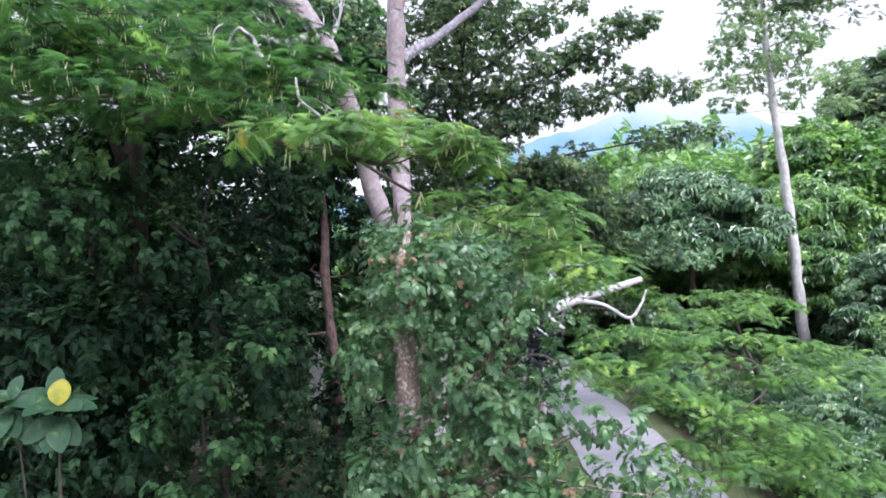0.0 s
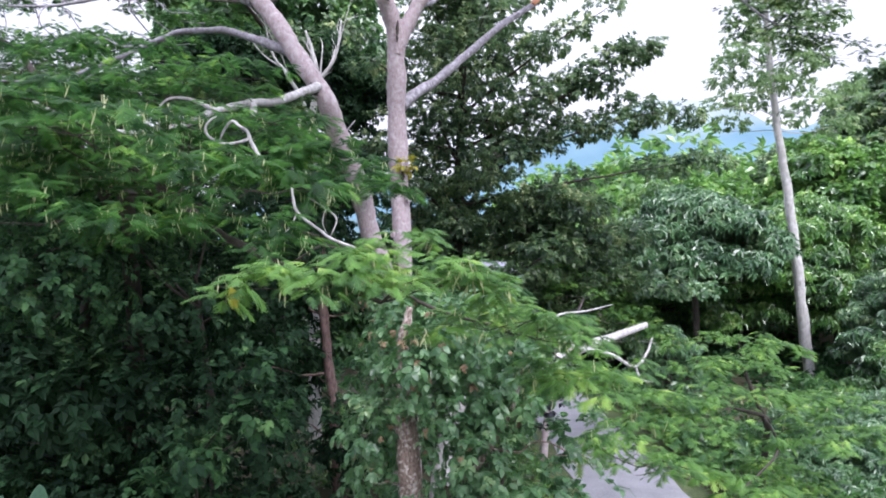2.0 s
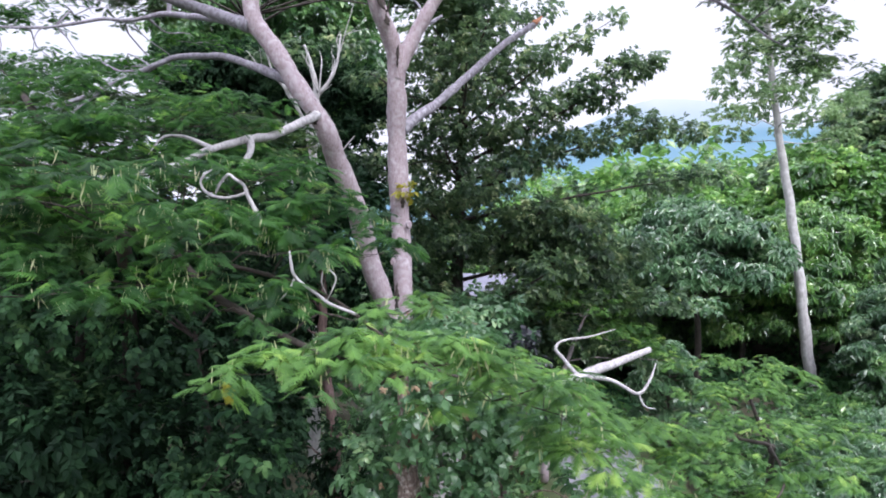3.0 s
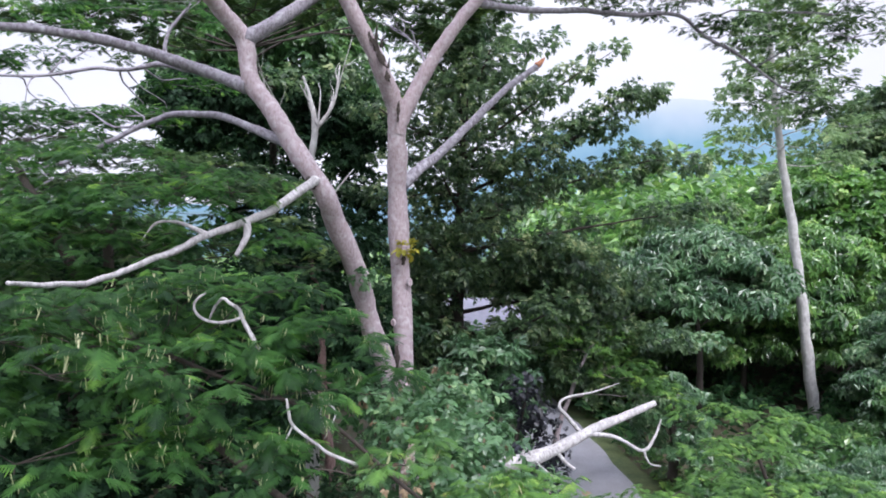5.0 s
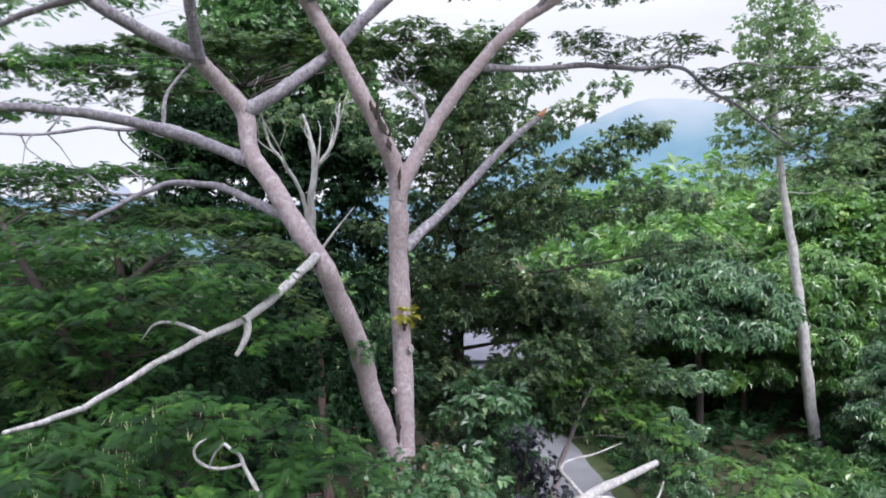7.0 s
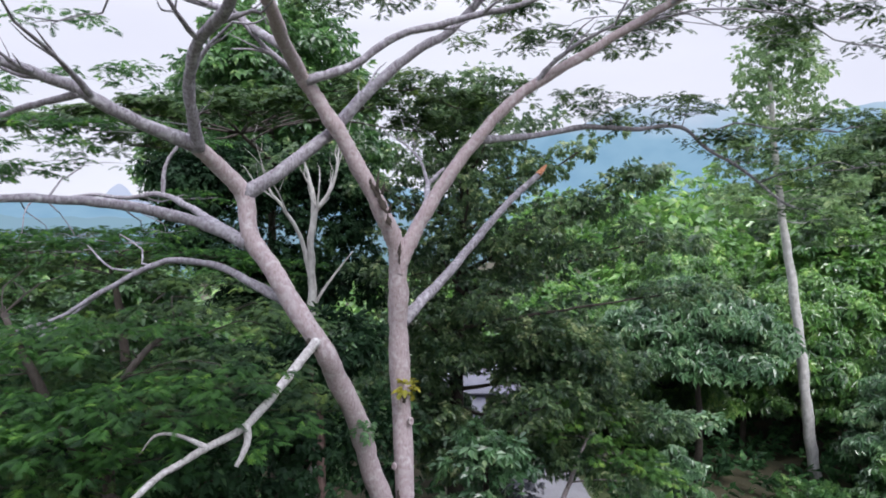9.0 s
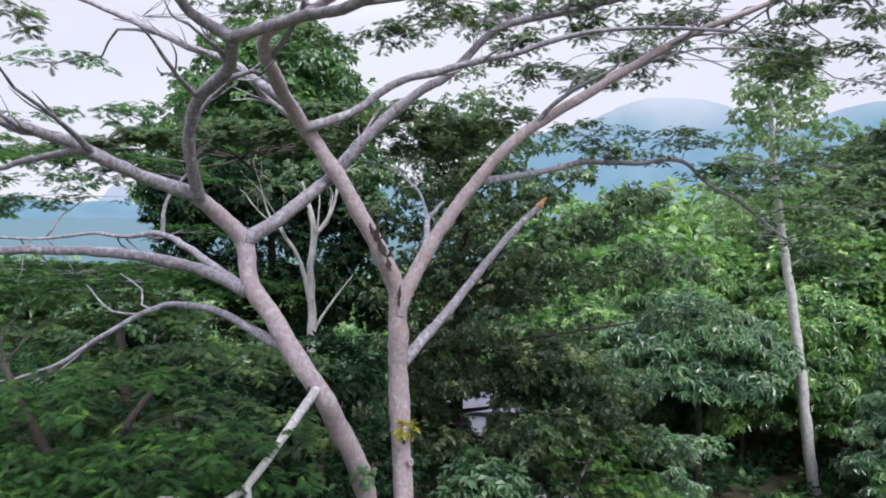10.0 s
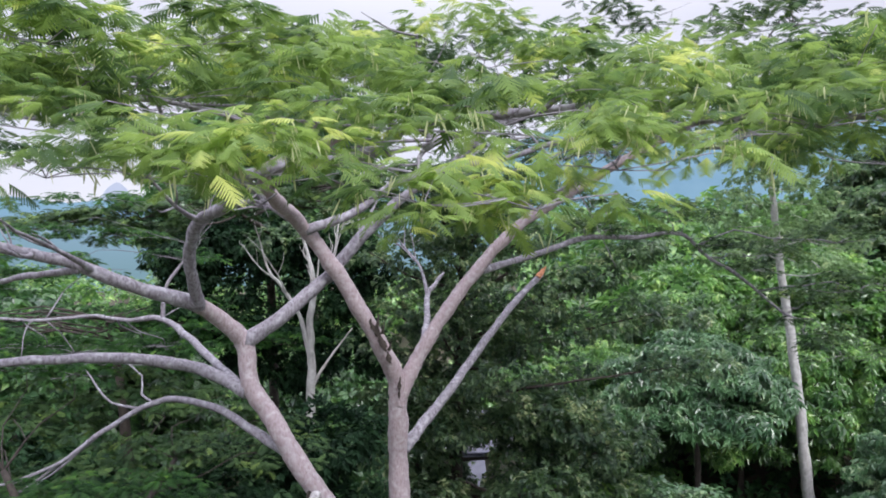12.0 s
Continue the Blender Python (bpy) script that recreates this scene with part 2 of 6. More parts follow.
# ---------------------------------------------------------------- mesh helpers
def mesh_from(name, verts, loops, totals, smooth=False):
    me = bpy.data.meshes.new(name)
    totals = np.asarray(totals, dtype=np.int32)
    me.vertices.add(len(verts))
    me.vertices.foreach_set("co", np.asarray(verts, dtype=np.float32).ravel())
    me.loops.add(len(loops))
    me.loops.foreach_set("vertex_index", np.asarray(loops, dtype=np.int32))
    me.polygons.add(len(totals))
    starts = np.concatenate(([0], np.cumsum(totals)[:-1])).astype(np.int32)
    me.polygons.foreach_set("loop_start", starts)
    me.polygons.foreach_set("use_smooth", np.full(len(totals), smooth))
    me.update(calc_edges=True)
    me.validate()
    return me


def put(name, me, mat, parent=None, label=""):
    ob = new(name, me)
    me.materials.append(mat)
    if parent:
        ob.parent = parent
    if label:
        ob["label"] = label
    return ob


def thing(name, label, category, group=""):
    """An Empty at the foot of a thing; parts keep their own world places."""
    ob = new(name)
    ob.empty_display_size = 0.2
    return tagged(ob, label, category, group)


def spline(points, steps):
    p = np.array(points, dtype=float)
    q = np.vstack((2 * p[0] - p[1], p, 2 * p[-1] - p[-2]))
    out = []
    for i in range(len(p) - 1):
        a, b, c, d = q[i:i + 4]
        for s in np.linspace(0, 1, steps, endpoint=False):
            out.append(0.5 * (2 * b + (c - a) * s + (2 * a - 5 * b + 4 * c - d) * s * s + (3 * b - a - 3 * c + d) * s ** 3))
    out.append(p[-1])
    return np.array(out)


def tube(points, sides=9, steps=6, knobbly=0.08, gnarl=0.5):
    """A tapering limb through points (x, y, z, radius): vertices, loops and totals."""
    c = spline(points, steps)
    c[:, 3] = np.maximum(c[:, 3], 0.003)
    n = len(c)
    s = np.linspace(0, 1, n)
    run = np.linalg.norm(c[-1, :3] - c[0, :3]) + 1e-6
    for axis in range(3):
        for wave in (1.1, 2.3, 4.6):
            f = run * wave / 2.2
            c[:, axis] += np.sin(math.pi * s) * np.minimum(c[:, 3], 0.05) * gnarl * 0.7 / wave * np.sin(2 * math.pi * (s * f + rng.random()))
    for k in range(int(run * 0.8)):
        c[:, 3] *= 1 + 0.07 * rng.random() * np.exp(-((s - rng.random()) * run / 0.25) ** 2)
    c[:, 3] *= 1 + 0.16 * np.exp(-(s * run / 0.35) ** 2)
    tang = np.gradient(c[:, :3], axis=0)
    tang /= np.linalg.norm(tang, axis=1)[:, None] + 1e-9
    side = np.cross(tang[0], (0.3, 1.0, 0.2))
    side /= np.linalg.norm(side)
    verts = []
    ang = np.linspace(0, 2 * np.pi, sides, endpoint=False)
    for i in range(n):
        side = side - tang[i] * side.dot(tang[i])
        side /= np.linalg.norm(side)
        up = np.cross(tang[i], side)
        wob = 1 + knobbly * (rng.random(sides) - 0.5) * 2
        wob *= 1 + knobbly * 0.5 * math.sin(i * 0.9 + c[0, 0] * 3)
        ring = c[i, :3] + (np.cos(ang)[:, None] * side + np.sin(ang)[:, None] * up) * (c[i, 3] * wob)[:, None]
        verts.append(ring)
    verts = np.vstack(verts)
    loops, totals = [], []
    for i in range(n - 1):
        for j in range(sides):
            k = (j + 1) % sides
            loops += [i * sides + j, i * sides + k, (i + 1) * sides + k, (i + 1) * sides + j]
            totals.append(4)
    loops += list(range(sides))[::-1] + [(n - 1) * sides + j for j in range(sides)]
    totals += [sides, sides]
    return verts, loops, totals


def join(pieces):
    verts, loops, totals, off = [], [], [], 0
    for v, l, t in pieces:
        verts.append(v)
        loops.append(np.asarray(l) + off)
        totals.append(np.asarray(t))
        off += len(v)
    return np.vstack(verts), np.concatenate(loops), np.concatenate(totals)


def limb(name, tree, mat, points, label="", sides=10, knobbly=0.07):
    ob = put(name, mesh_from(name, *tube(points, sides, 7, knobbly), smooth=True), mat, tree, label)
    if not name.startswith("dead"):
        tree_points.setdefault(tree.name, []).append(np.array(points, dtype=float))
    return ob


tree_points = {}


def angular(points):
    """Keeps a dead limb straight between its bends."""
    p = np.array(points, dtype=float)
    out = [p[0]]
    for a, b in zip(p[:-1], p[1:]):
        out += [a + (b - a) * 0.14, a + (b - a) * 0.86]
    return np.vstack(out + [p[-1]]).tolist()


def stamp(templates, pick, pos, rot):
    """Bakes many copies of small leaf shapes into one mesh's arrays."""
    out = []
    for k, (tv, tl, tt) in enumerate(templates):
        idx = np.nonzero(pick == k)[0]
        if not len(idx):
            continue
        v = np.einsum("nij,vj->nvi", rot[idx], tv) + pos[idx][:, None, :]
        l = (np.asarray(tl)[None, :] + (np.arange(len(idx)) * len(tv))[:, None]).ravel()
        out.append((v.reshape(-1, 3), l, np.tile(np.asarray(tt), len(idx))))
    return join(out)


def frames_of(axis, up, scale):
    """Rotations whose x is axis and whose z is as near to up as can be."""
    axis = axis / (np.linalg.norm(axis, axis=1)[:, None] + 1e-9)
    y = np.cross(up, axis)
    y /= np.linalg.norm(y, axis=1)[:, None] + 1e-9
    z = np.cross(axis, y)
    return np.stack((axis, y, z), axis=2) * scale[:, None, None]


# ---------------------------------------------------------------- leaf shapes (unit length along x)
def frond_shape(pairs, bend, cuts, seed, reach=0.36):
    """A twice-pinnate leaf in one piece: a bent rachis with drooping pinnae growing from both of its sides."""
    r = np.random.default_rng(seed)
    verts, loops, totals = [], [], []

    def spine(s):
        return np.array((s * (1 - 0.15 * bend * s), 0.0, 0.10 * s - bend * s * s))

    verts.append(spine(0.0))
    for i in range(pairs + 1):
        verts.append(spine(0.16 + 0.84 * i / pairs))
    loops.extend((0, 1, 2))
    totals.append(3)
    for i in range(pairs):
        s = 0.16 + 0.84 * (i + 0.5) / pairs
        a, b = verts[1 + i], verts[2 + i]
        length = reach * math.sin(math.pi * (0.2 + 0.7 * s)) ** 0.7 * (0.8 + 0.35 * r.random())
        for sgn in (1, -1):
            out = np.array((0.5 + 0.35 * s, sgn * 0.85, 0.1 - 0.2 * r.random()))
            out /= np.linalg.norm(out)
            p, q = 1 + i, 2 + i
            for c in range(1, cuts + 1):
                u = c / cuts
                narrow = 0.66 if c < cuts else 0.34
                mid = (a + b) / 2 + out * length * u + np.array((0, 0, -0.55 * length * u * u))
                half = (b - a) / 2 * narrow
                n = len(verts)
                verts.extend((mid - half, mid + half))
                loops.extend((p, q, n + 1, n) if sgn < 0 else (q, p, n, n + 1))
                totals.append(4)
                p, q = n, n + 1
    return np.array(verts), loops, totals


def leaf_shape(width, fold, bend, point=0.75):
    """One leaf with a folded midrib and a bent tip, base at the origin."""
    w = width / 2
    v = np.array(((0, 0, 0), (0.38, w, fold), (0.38, -w, fold), (0.42, 0, 0.02), (point, w * 0.7, fold * 0.6 - bend * 0.5),
                  (point, -w * 0.7, fold * 0.6 - bend * 0.5), (1, 0, -bend)))
    return v, [0, 3, 1, 0, 2, 3, 1, 3, 6, 4, 3, 2, 5, 6], [3, 3, 4, 4]


def oval_leaf(width, fold, bend):
    """A large blunt leaf with a drooping tip and raised sides."""
    rows = [(0.0, 0.02), (0.1, 0.45), (0.25, 0.8), (0.45, 1.0), (0.65, 0.95), (0.82, 0.7), (0.94, 0.35), (1.0, 0.03)]
    v = np.array([(x, y * width / 2 * w, fold * abs(y) * w - bend * x * x) for x, w in rows for y in (-1, 0, 1)])
    loops = []
    for i in range(len(rows) - 1):
        for j in range(2):
            a = i * 3 + j
            loops += [a, a + 3, a + 4, a + 1]
    return v, loops, [4] * ((len(rows) - 1) * 2)


def kite_shape(width, fold, bend):
    """A far leaf: four corners, folded."""
    return np.array(((0, 0, 0), (0.45, width / 2, fold), (1, 0, -bend), (0.45, -width / 2, fold))), [0, 1, 2, 0, 2, 3], [3, 3]


def sprig_shape(leaves, width, droop, seed, spread=0.9, size=0.62, far=False):
    """A twig end with leaves set round it, pointing along x."""
    r = np.random.default_rng(seed)
    out = []
    for i in range(leaves):
        s = 0.1 + 0.55 * i / leaves
        phi = i * 2.4 + r.random() * 0.6
        tilt = spread * (0.6 + 0.6 * r.random())
        d = np.array((math.cos(tilt), math.sin(tilt) * math.cos(phi), math.sin(tilt) * math.sin(phi) * 0.7 - droop * r.random()))
        up = np.array((0.3, 0, 1.0)) + (r.random(3) - 0.5) * 0.7
        m = frames_of(d[None], up[None], np.array([size * (0.7 + 0.5 * r.random())]))
        v, l, t = (kite_shape if far else leaf_shape)(width, 0.05, 0.12 + 0.2 * r.random())
        out.append((v @ m[0].T + (s, 0, -0.1 * s), l, t))
    return join(out)


def whorl_shape(leaves, width, droop, seed, far=False):
    """A rosette of long leaves hanging outward from a shoot along z."""
    r = np.random.default_rng(seed)
    out = []
    for i in range(leaves):
        phi = i * 2 * math.pi / leaves + r.random() * 0.5
        dip = droop * (0.5 + 0.9 * r.random())
        d = np.array((math.cos(phi) * math.cos(dip), math.sin(phi) * math.cos(dip), 0.25 - math.sin(dip)))
        m = frames_of(d[None], np.array((0, 0, 1.0))[None], np.array([0.55 * (0.75 + 0.5 * r.random())]))
        v, l, t = (kite_shape if far else leaf_shape)(width, 0.04, 0.22)
        out.append((v @ m[0].T + (0, 0, 0.08 * r.random()), l, t))
    v, l, t = join(out)
    return v[:, (2, 1, 0)] * (1, 1, -1), l, t


def pod_shape():
    v = np.array(((0, 0.03, 0), (0.5, 0.065, 0.03), (1, 0.015, 0.08), (1, -0.015, 0.08), (0.5, -0.065, 0.03), (0, -0.03, 0)))
    return v, [0, 1, 4, 5, 1, 2, 3, 4], [4, 4]


FRONDS_MID = [frond_shape(11, b, 1, 70 + i) for i, b in enumerate((0.3, 0.45, 0.6, 0.35))]
FRONDS_SHORT = [frond_shape(7, b, 1, 90 + i) for i, b in enumerate((0.3, 0.45, 0.6, 0.35))]
FRONDS_LOW = [frond_shape(5, b, 1, 10 + i) for i, b in enumerate((0.3, 0.45, 0.55))]
SPRIGS = [sprig_shape(6, 0.58, 0.6, 20 + i, 1.0, 0.5) for i in range(6)]
SPRIGS_FAR = [sprig_shape(6, 0.55, 0.5, 50 + i, far=True) for i in range(5)]
SPRIGS_SMALL = [sprig_shape(9, 0.36, 0.4, 30 + i, 1.1, 0.45, True) for i in range(4)]
WHORLS_FAR = [whorl_shape(8, 0.36, 0.7, 60 + i, True) for i in range(4)]
PODS = [pod_shape()]


def unit(v):
    return v / (np.linalg.norm(v, axis=-1, keepdims=True) + 1e-9)


def pad_tips(pad, per_area):
    """Shoot tips over a flat dome of boughs."""
    cx, cy, cz, rx, ry, rz = pad
    n = max(6, int(per_area * math.pi * rx * ry))
    rad, phi = np.sqrt(rng.random(n)), rng.random(n) * 2 * np.pi
    edge = 1 + 0.22 * np.sin(phi * 3 + cx * 5) + 0.12 * np.sin(phi * 7 + cy * 9)
    x, y = rad * np.cos(phi) * edge, rad * np.sin(phi) * edge
    z = np.sqrt(np.clip(1 - rad * rad, 0, 1)) * 1.2 - 0.6 + (rng.random(n) - 0.5) * 0.9
    tips = np.stack((cx + x * rx, cy + y * ry, cz + z * rz), axis=1)
    keep = np.array([noise.noise(Vector((p[0] * 1.7, p[1] * 1.7, p[2] * 2.5))) for p in tips]) > -0.12 - 0.25 * (rng.random(n) - 0.5)
    keep[:4] = True
    tips[:, 2] -= 0.35 * np.clip(rad - 0.55, 0, 1) * min(rx, 1.2)
    return tips[keep], np.stack((x, y, -0.35 * rad), axis=1)[keep]


def nearest_limb(tree, target):
    best, where = 1e9, None
    for pts in tree_points[tree.name]:
        c = spline(pts, 5)
        d = np.linalg.norm(c[:, :3] - target, axis=1) + np.abs(c[:, 2] - target[2]) * 1.6 + np.maximum(0, c[:, 2] - target[2]) * 1.5
        i = d.argmin()
        if d[i] < best:
            best, where = d[i], c[i]
    return where


def boughs(tree, pads, mat, tips_each=4, thick=0.03):
    """Thin boughs from the nearest limb into each pad and on to its rim."""
    for cx, cy, cz, rx, ry, rz in pads:
        c = np.array((cx, cy, cz - rz * 0.8 - 0.03))
        a = nearest_limb(tree, c)
        far = np.linalg.norm(a[:3] - c)
        w = min(a[3] * 0.7, thick * (0.6 + 0.25 * min(far, 3.5)))
        way = c - a[:3]
        first, mid, last = (a[:3] + way * f + (rng.random(3) - 0.5) * 0.2 * min(far, 3.0) + (0, 0, 0.05 * far) for f in (0.28, 0.54, 0.8))
        pieces = [tube([(*a[:3], w), (*first, w * 0.85), (*mid, w * 0.72), (*last, w * 0.6), (*c, w * 0.5)], 5, 2, 0.1)]
        for k in range(tips_each):
            phi = 2 * np.pi * (k + rng.random() * 0.7) / tips_each
            e = c + np.array((math.cos(phi) * rx * 0.85, math.sin(phi) * ry * 0.85, rz * (rng.random() * 0.5)))
            m2 = (c + e) / 2 + (rng.random(3) - 0.5) * 0.2 * min(rx, ry) + (0, 0, 0.02)
            pieces.append(tube([(*c, w * 0.5), (*m2, w * 0.38), (*e, w * 0.15)], 3, 2, 0.1))
        put("bough", mesh_from("bough", *join(pieces), smooth=True), mat, tree)


def forks(tree, mat, lowest, each=4, front=4.6):
    """Side branches that fork off the outer limbs, level or rising a little, each with two twigs, up to the leafy front."""
    for pts in list(tree_points[tree.name]):
        c = spline(pts, 6)
        if c[-1, 2] < lowest or len(pts) < 4:
            continue
        for k in range(each):
            i = int(len(c) * (0.35 + 0.6 * (k + rng.random() * 0.6) / each))
            i = min(i, len(c) - 2)
            if c[i, 2] < lowest:
                continue
            t = unit(c[i + 1, :3] - c[i - 1, :3])
            side = np.cross(t, (0, 0, 1.0)) * (1 if k % 2 else -1)
            d = unit(t * 0.9 + side * (0.5 + 0.5 * rng.random()) + (0, 0, 0.02 + 0.16 * rng.random()))
            span, w = 0.8 + 1.6 * rng.random(), max(0.012, c[i, 3] * 0.5)
            a = c[i, :3]
            m = a + d * span * 0.5 + (rng.random(3) - 0.5) * 0.25
            e = a + d * span + (rng.random(3) - 0.5) * 0.3
            branch = [(*a, w), (*m, w * 0.75), (*e, w * 0.4)]
            pieces = [tube(branch, 6, 5, 0.1)]
            for q in range(3):
                g = unit(d + (rng.random(3) - 0.5) * 1.4)
                o = m if q else e
                f = o + g * span * 0.45
                pieces.append(tube([(*o, w * 0.4), (*((o + f) / 2 + (rng.random(3) - 0.5) * 0.15), w * 0.3), (*f, w * 0.12)], 4, 3, 0.1))
            if e[1] < front:
                continue
            put("bough", mesh_from("bough", *join(pieces), smooth=True), mat, tree)
            tree_points[tree.name].append(np.array(branch))


def feather_crown(tree, pads, mat, per_area=7, each=6, size=0.36, shapes=None, pods=0.0, name="crown", label="", level=1.0, pod_size=0.145):
    """Flat layers of rosettes: fronds that arch outward round each shoot tip."""
    shapes = shapes or FRONDS_MID
    tips, out = zip(*(pad_tips(p, per_area) for p in pads))
    tips, out = np.vstack(tips), np.vstack(out)
    n = len(tips) * each
    start = np.repeat(rng.random(len(tips)) * 2 * np.pi, each)
    phi = start + np.tile(np.arange(each) * 2 * np.pi / each, len(tips)) + (rng.random(n) - 0.5) * 0.9
    tilt = np.repeat((rng.random((len(tips), 2)) - 0.5) * 0.5, each, axis=0)
    d = np.stack((np.cos(phi), np.sin(phi), 0.12 + (rng.random(n) - 0.5) * 0.6 * level), axis=1)
    d[:, 2] += d[:, 0] * tilt[:, 0] + d[:, 1] * tilt[:, 1]
    d += np.repeat(out, each, axis=0) * (0.45, 0.45, 0.5 * level)
    pos = np.repeat(tips, each, axis=0) + d * 0.05 + (rng.random((n, 3)) - 0.5) * (0.14, 0.14, 0.1)
    up = np.stack(((rng.random(n) - 0.5) * 0.5, (rng.random(n) - 0.5) * 0.5, np.ones(n)), axis=1)
    rot = frames_of(d, up, size * (0.7 + 0.55 * rng.random(n)))
    arrays = stamp(shapes, rng.integers(0, len(shapes), n), pos, rot)
    put(name, mesh_from(name, *arrays), mat, tree, label)
    if pods:
        k = rng.random(n) < pods
        p = np.repeat(pos[k] + unit(d[k]) * size * 0.5, 3, axis=0)
        p = p + (rng.random(p.shape) - 0.5) * 0.1 - (0, 0, 0.03)
        m = len(p)
        dd = np.stack(((rng.random(m) - 0.5) * 0.9, (rng.random(m) - 0.5) * 0.9, -np.ones(m)), axis=1)
        uu = rng.random((m, 3)) - 0.5
        arrays = stamp(PODS, np.zeros(m, dtype=int), p, frames_of(dd, uu, pod_size * (0.6 + 0.6 * rng.random(m))))
        tagged(put("pod_tangle", mesh_from("pod_tangle", *arrays), POD, tree, "pale hanging seed pods"), kind="stuff")


def clump_points(pad, n, shell=0.55):
    """Points through an uneven ellipsoid, denser towards its outside, and their outward ways."""
    c, r = np.array(pad[:3]), np.array(pad[3:])
    d = unit(rng.normal(size=(n, 3)))
    lump = 1 + 0.18 * np.sin(d[:, 0] * 5 + c[0] * 7) * np.cos(d[:, 2] * 4 + c[1] * 3) + 0.12 * np.sin(d[:, 1] * 9 + c[2])
    s = (shell + (1 - shell) * rng.random(n) ** 0.6) * lump
    return c + d * r * s[:, None], d


def leafy_crown(tree, pads, mat, shapes, density=14, size=0.35, droop=0.3, name="crown", label="", shell=0.5):
    """Rounded clumps of sprigs that point outward and a little down."""
    pos, way = [], []
    for p in pads:
        area = 4 * math.pi * ((p[3] * p[4] + p[3] * p[5] + p[4] * p[5]) / 3)
        a, b = clump_points(p, max(10, int(area * density)), shell)
        pos.append(a)
        way.append(b)
    pos, way = np.vstack(pos), np.vstack(way)
    n = len(pos)
    d = way + (rng.random((n, 3)) - 0.5) * 1.1 - np.array((0, 0, droop))
    up = np.stack(((rng.random(n) - 0.5) * 0.8, (rng.random(n) - 0.5) * 0.8, np.ones(n)), axis=1) + way * 0.5
    rot = frames_of(d, up, size * (0.65 + 0.65 * rng.random(n)))
    arrays = stamp(shapes, rng.integers(0, len(shapes), n), pos, rot)
    return put(name, mesh_from(name, *arrays), mat, tree, label)


def dome_crown(tree, domes, mat, shapes, density=14, size=0.5, droop=0.35, whorled=True, name="crown", label="", skirt=0.3):
    """Leaves over the sky side of many small domes, hanging outward, so that each clump shades what is under it."""
    pos, way = [], []
    for cx, cy, cz, rx, ry, rz in domes:
        n = max(12, int(2 * math.pi * (rx * ry + (rx + ry) / 2 * rz) * 0.62 * density))
        z, phi = 1 - (1 + skirt) * rng.random(n), rng.random(n) * 2 * np.pi
        r = np.sqrt(np.clip(1 - z * z, 0, 1))
        d = np.stack((r * np.cos(phi), r * np.sin(phi), z), axis=1)
        lump = 1 + 0.17 * np.sin(d[:, 0] * 5 + cx * 7) * np.cos(d[:, 1] * 4 + cy * 3) + 0.1 * np.sin(d[:, 1] * 8 + cz)
        s = (0.72 + 0.34 * rng.random(n) ** 0.6) * lump
        pos.append(np.array((cx, cy, cz)) + d * np.array((rx, ry, rz)) * s[:, None])
        way.append(d)
    pos, way = np.vstack(pos), np.vstack(way)
    n = len(pos)
    jit = (rng.random((n, 3)) - 0.5)
    if whorled:
        d = way * 0.55 + np.array((0, 0, 0.7)) + jit * 0.7
        up = jit[:, (1, 2, 0)] + np.array((0.3, 0, 0))
    else:
        d = way * (1, 1, 0.5) + jit * 1.0 - np.array((0, 0, droop))
        up = way * 0.6 + jit[:, (2, 0, 1)] * 0.7 + np.array((0, 0, 0.8))
    rot = frames_of(d, up, size * (0.65 + 0.65 * rng.random(n)))
    arrays = stamp(shapes, rng.integers(0, len(shapes), n), pos, rot)
    return put(name, mesh_from(name, *arrays), mat, tree, label)


# ---------------------------------------------------------------- ground, road, distance
def ground_height(x, y):
    bank = 0.9 * np.clip((x - 9.5) / 6, 0, 1) + 0.7 * np.clip((3.2 - x) / 6, 0, 1)
    rise = 0.14 * np.clip(y - 48, 0, 60) * np.clip((x - 8) / 20, 0, 1)
    return bank + rise + 0.12 * np.sin(x * 0.7) * np.cos(y * 0.5) * np.clip(np.abs(x - 6.6) - 3, 0, 1)


def build_ground():
    xs = np.concatenate((np.linspace(-2400, -60, 14), np.linspace(-50, 60, 90), np.linspace(70, 2400, 14)))
    ys = np.concatenate((np.linspace(-900, -40, 6), np.linspace(-30, 90, 90), np.linspace(110, 2500, 14)))
    gx, gy = np.meshgrid(xs, ys)
    gz = ground_height(gx, gy) * (np.hypot(gx, gy) < 300)
    verts = np.stack((gx, gy, gz - 0.03), axis=2).reshape(-1, 3)
    w = len(xs)
    i, j = np.meshgrid(np.arange(len(ys) - 1), np.arange(w - 1), indexing="ij")
    a = (i * w + j).ravel()
    loops = np.stack((a, a + 1, a + w + 1, a + w), axis=1).ravel()
    me = mesh_from("ground", verts, loops, np.full(len(a), 4), True)
    tagged(put("ground", me, EARTH), "forest floor of dark soil and leaf litter", "ground", kind="structure")


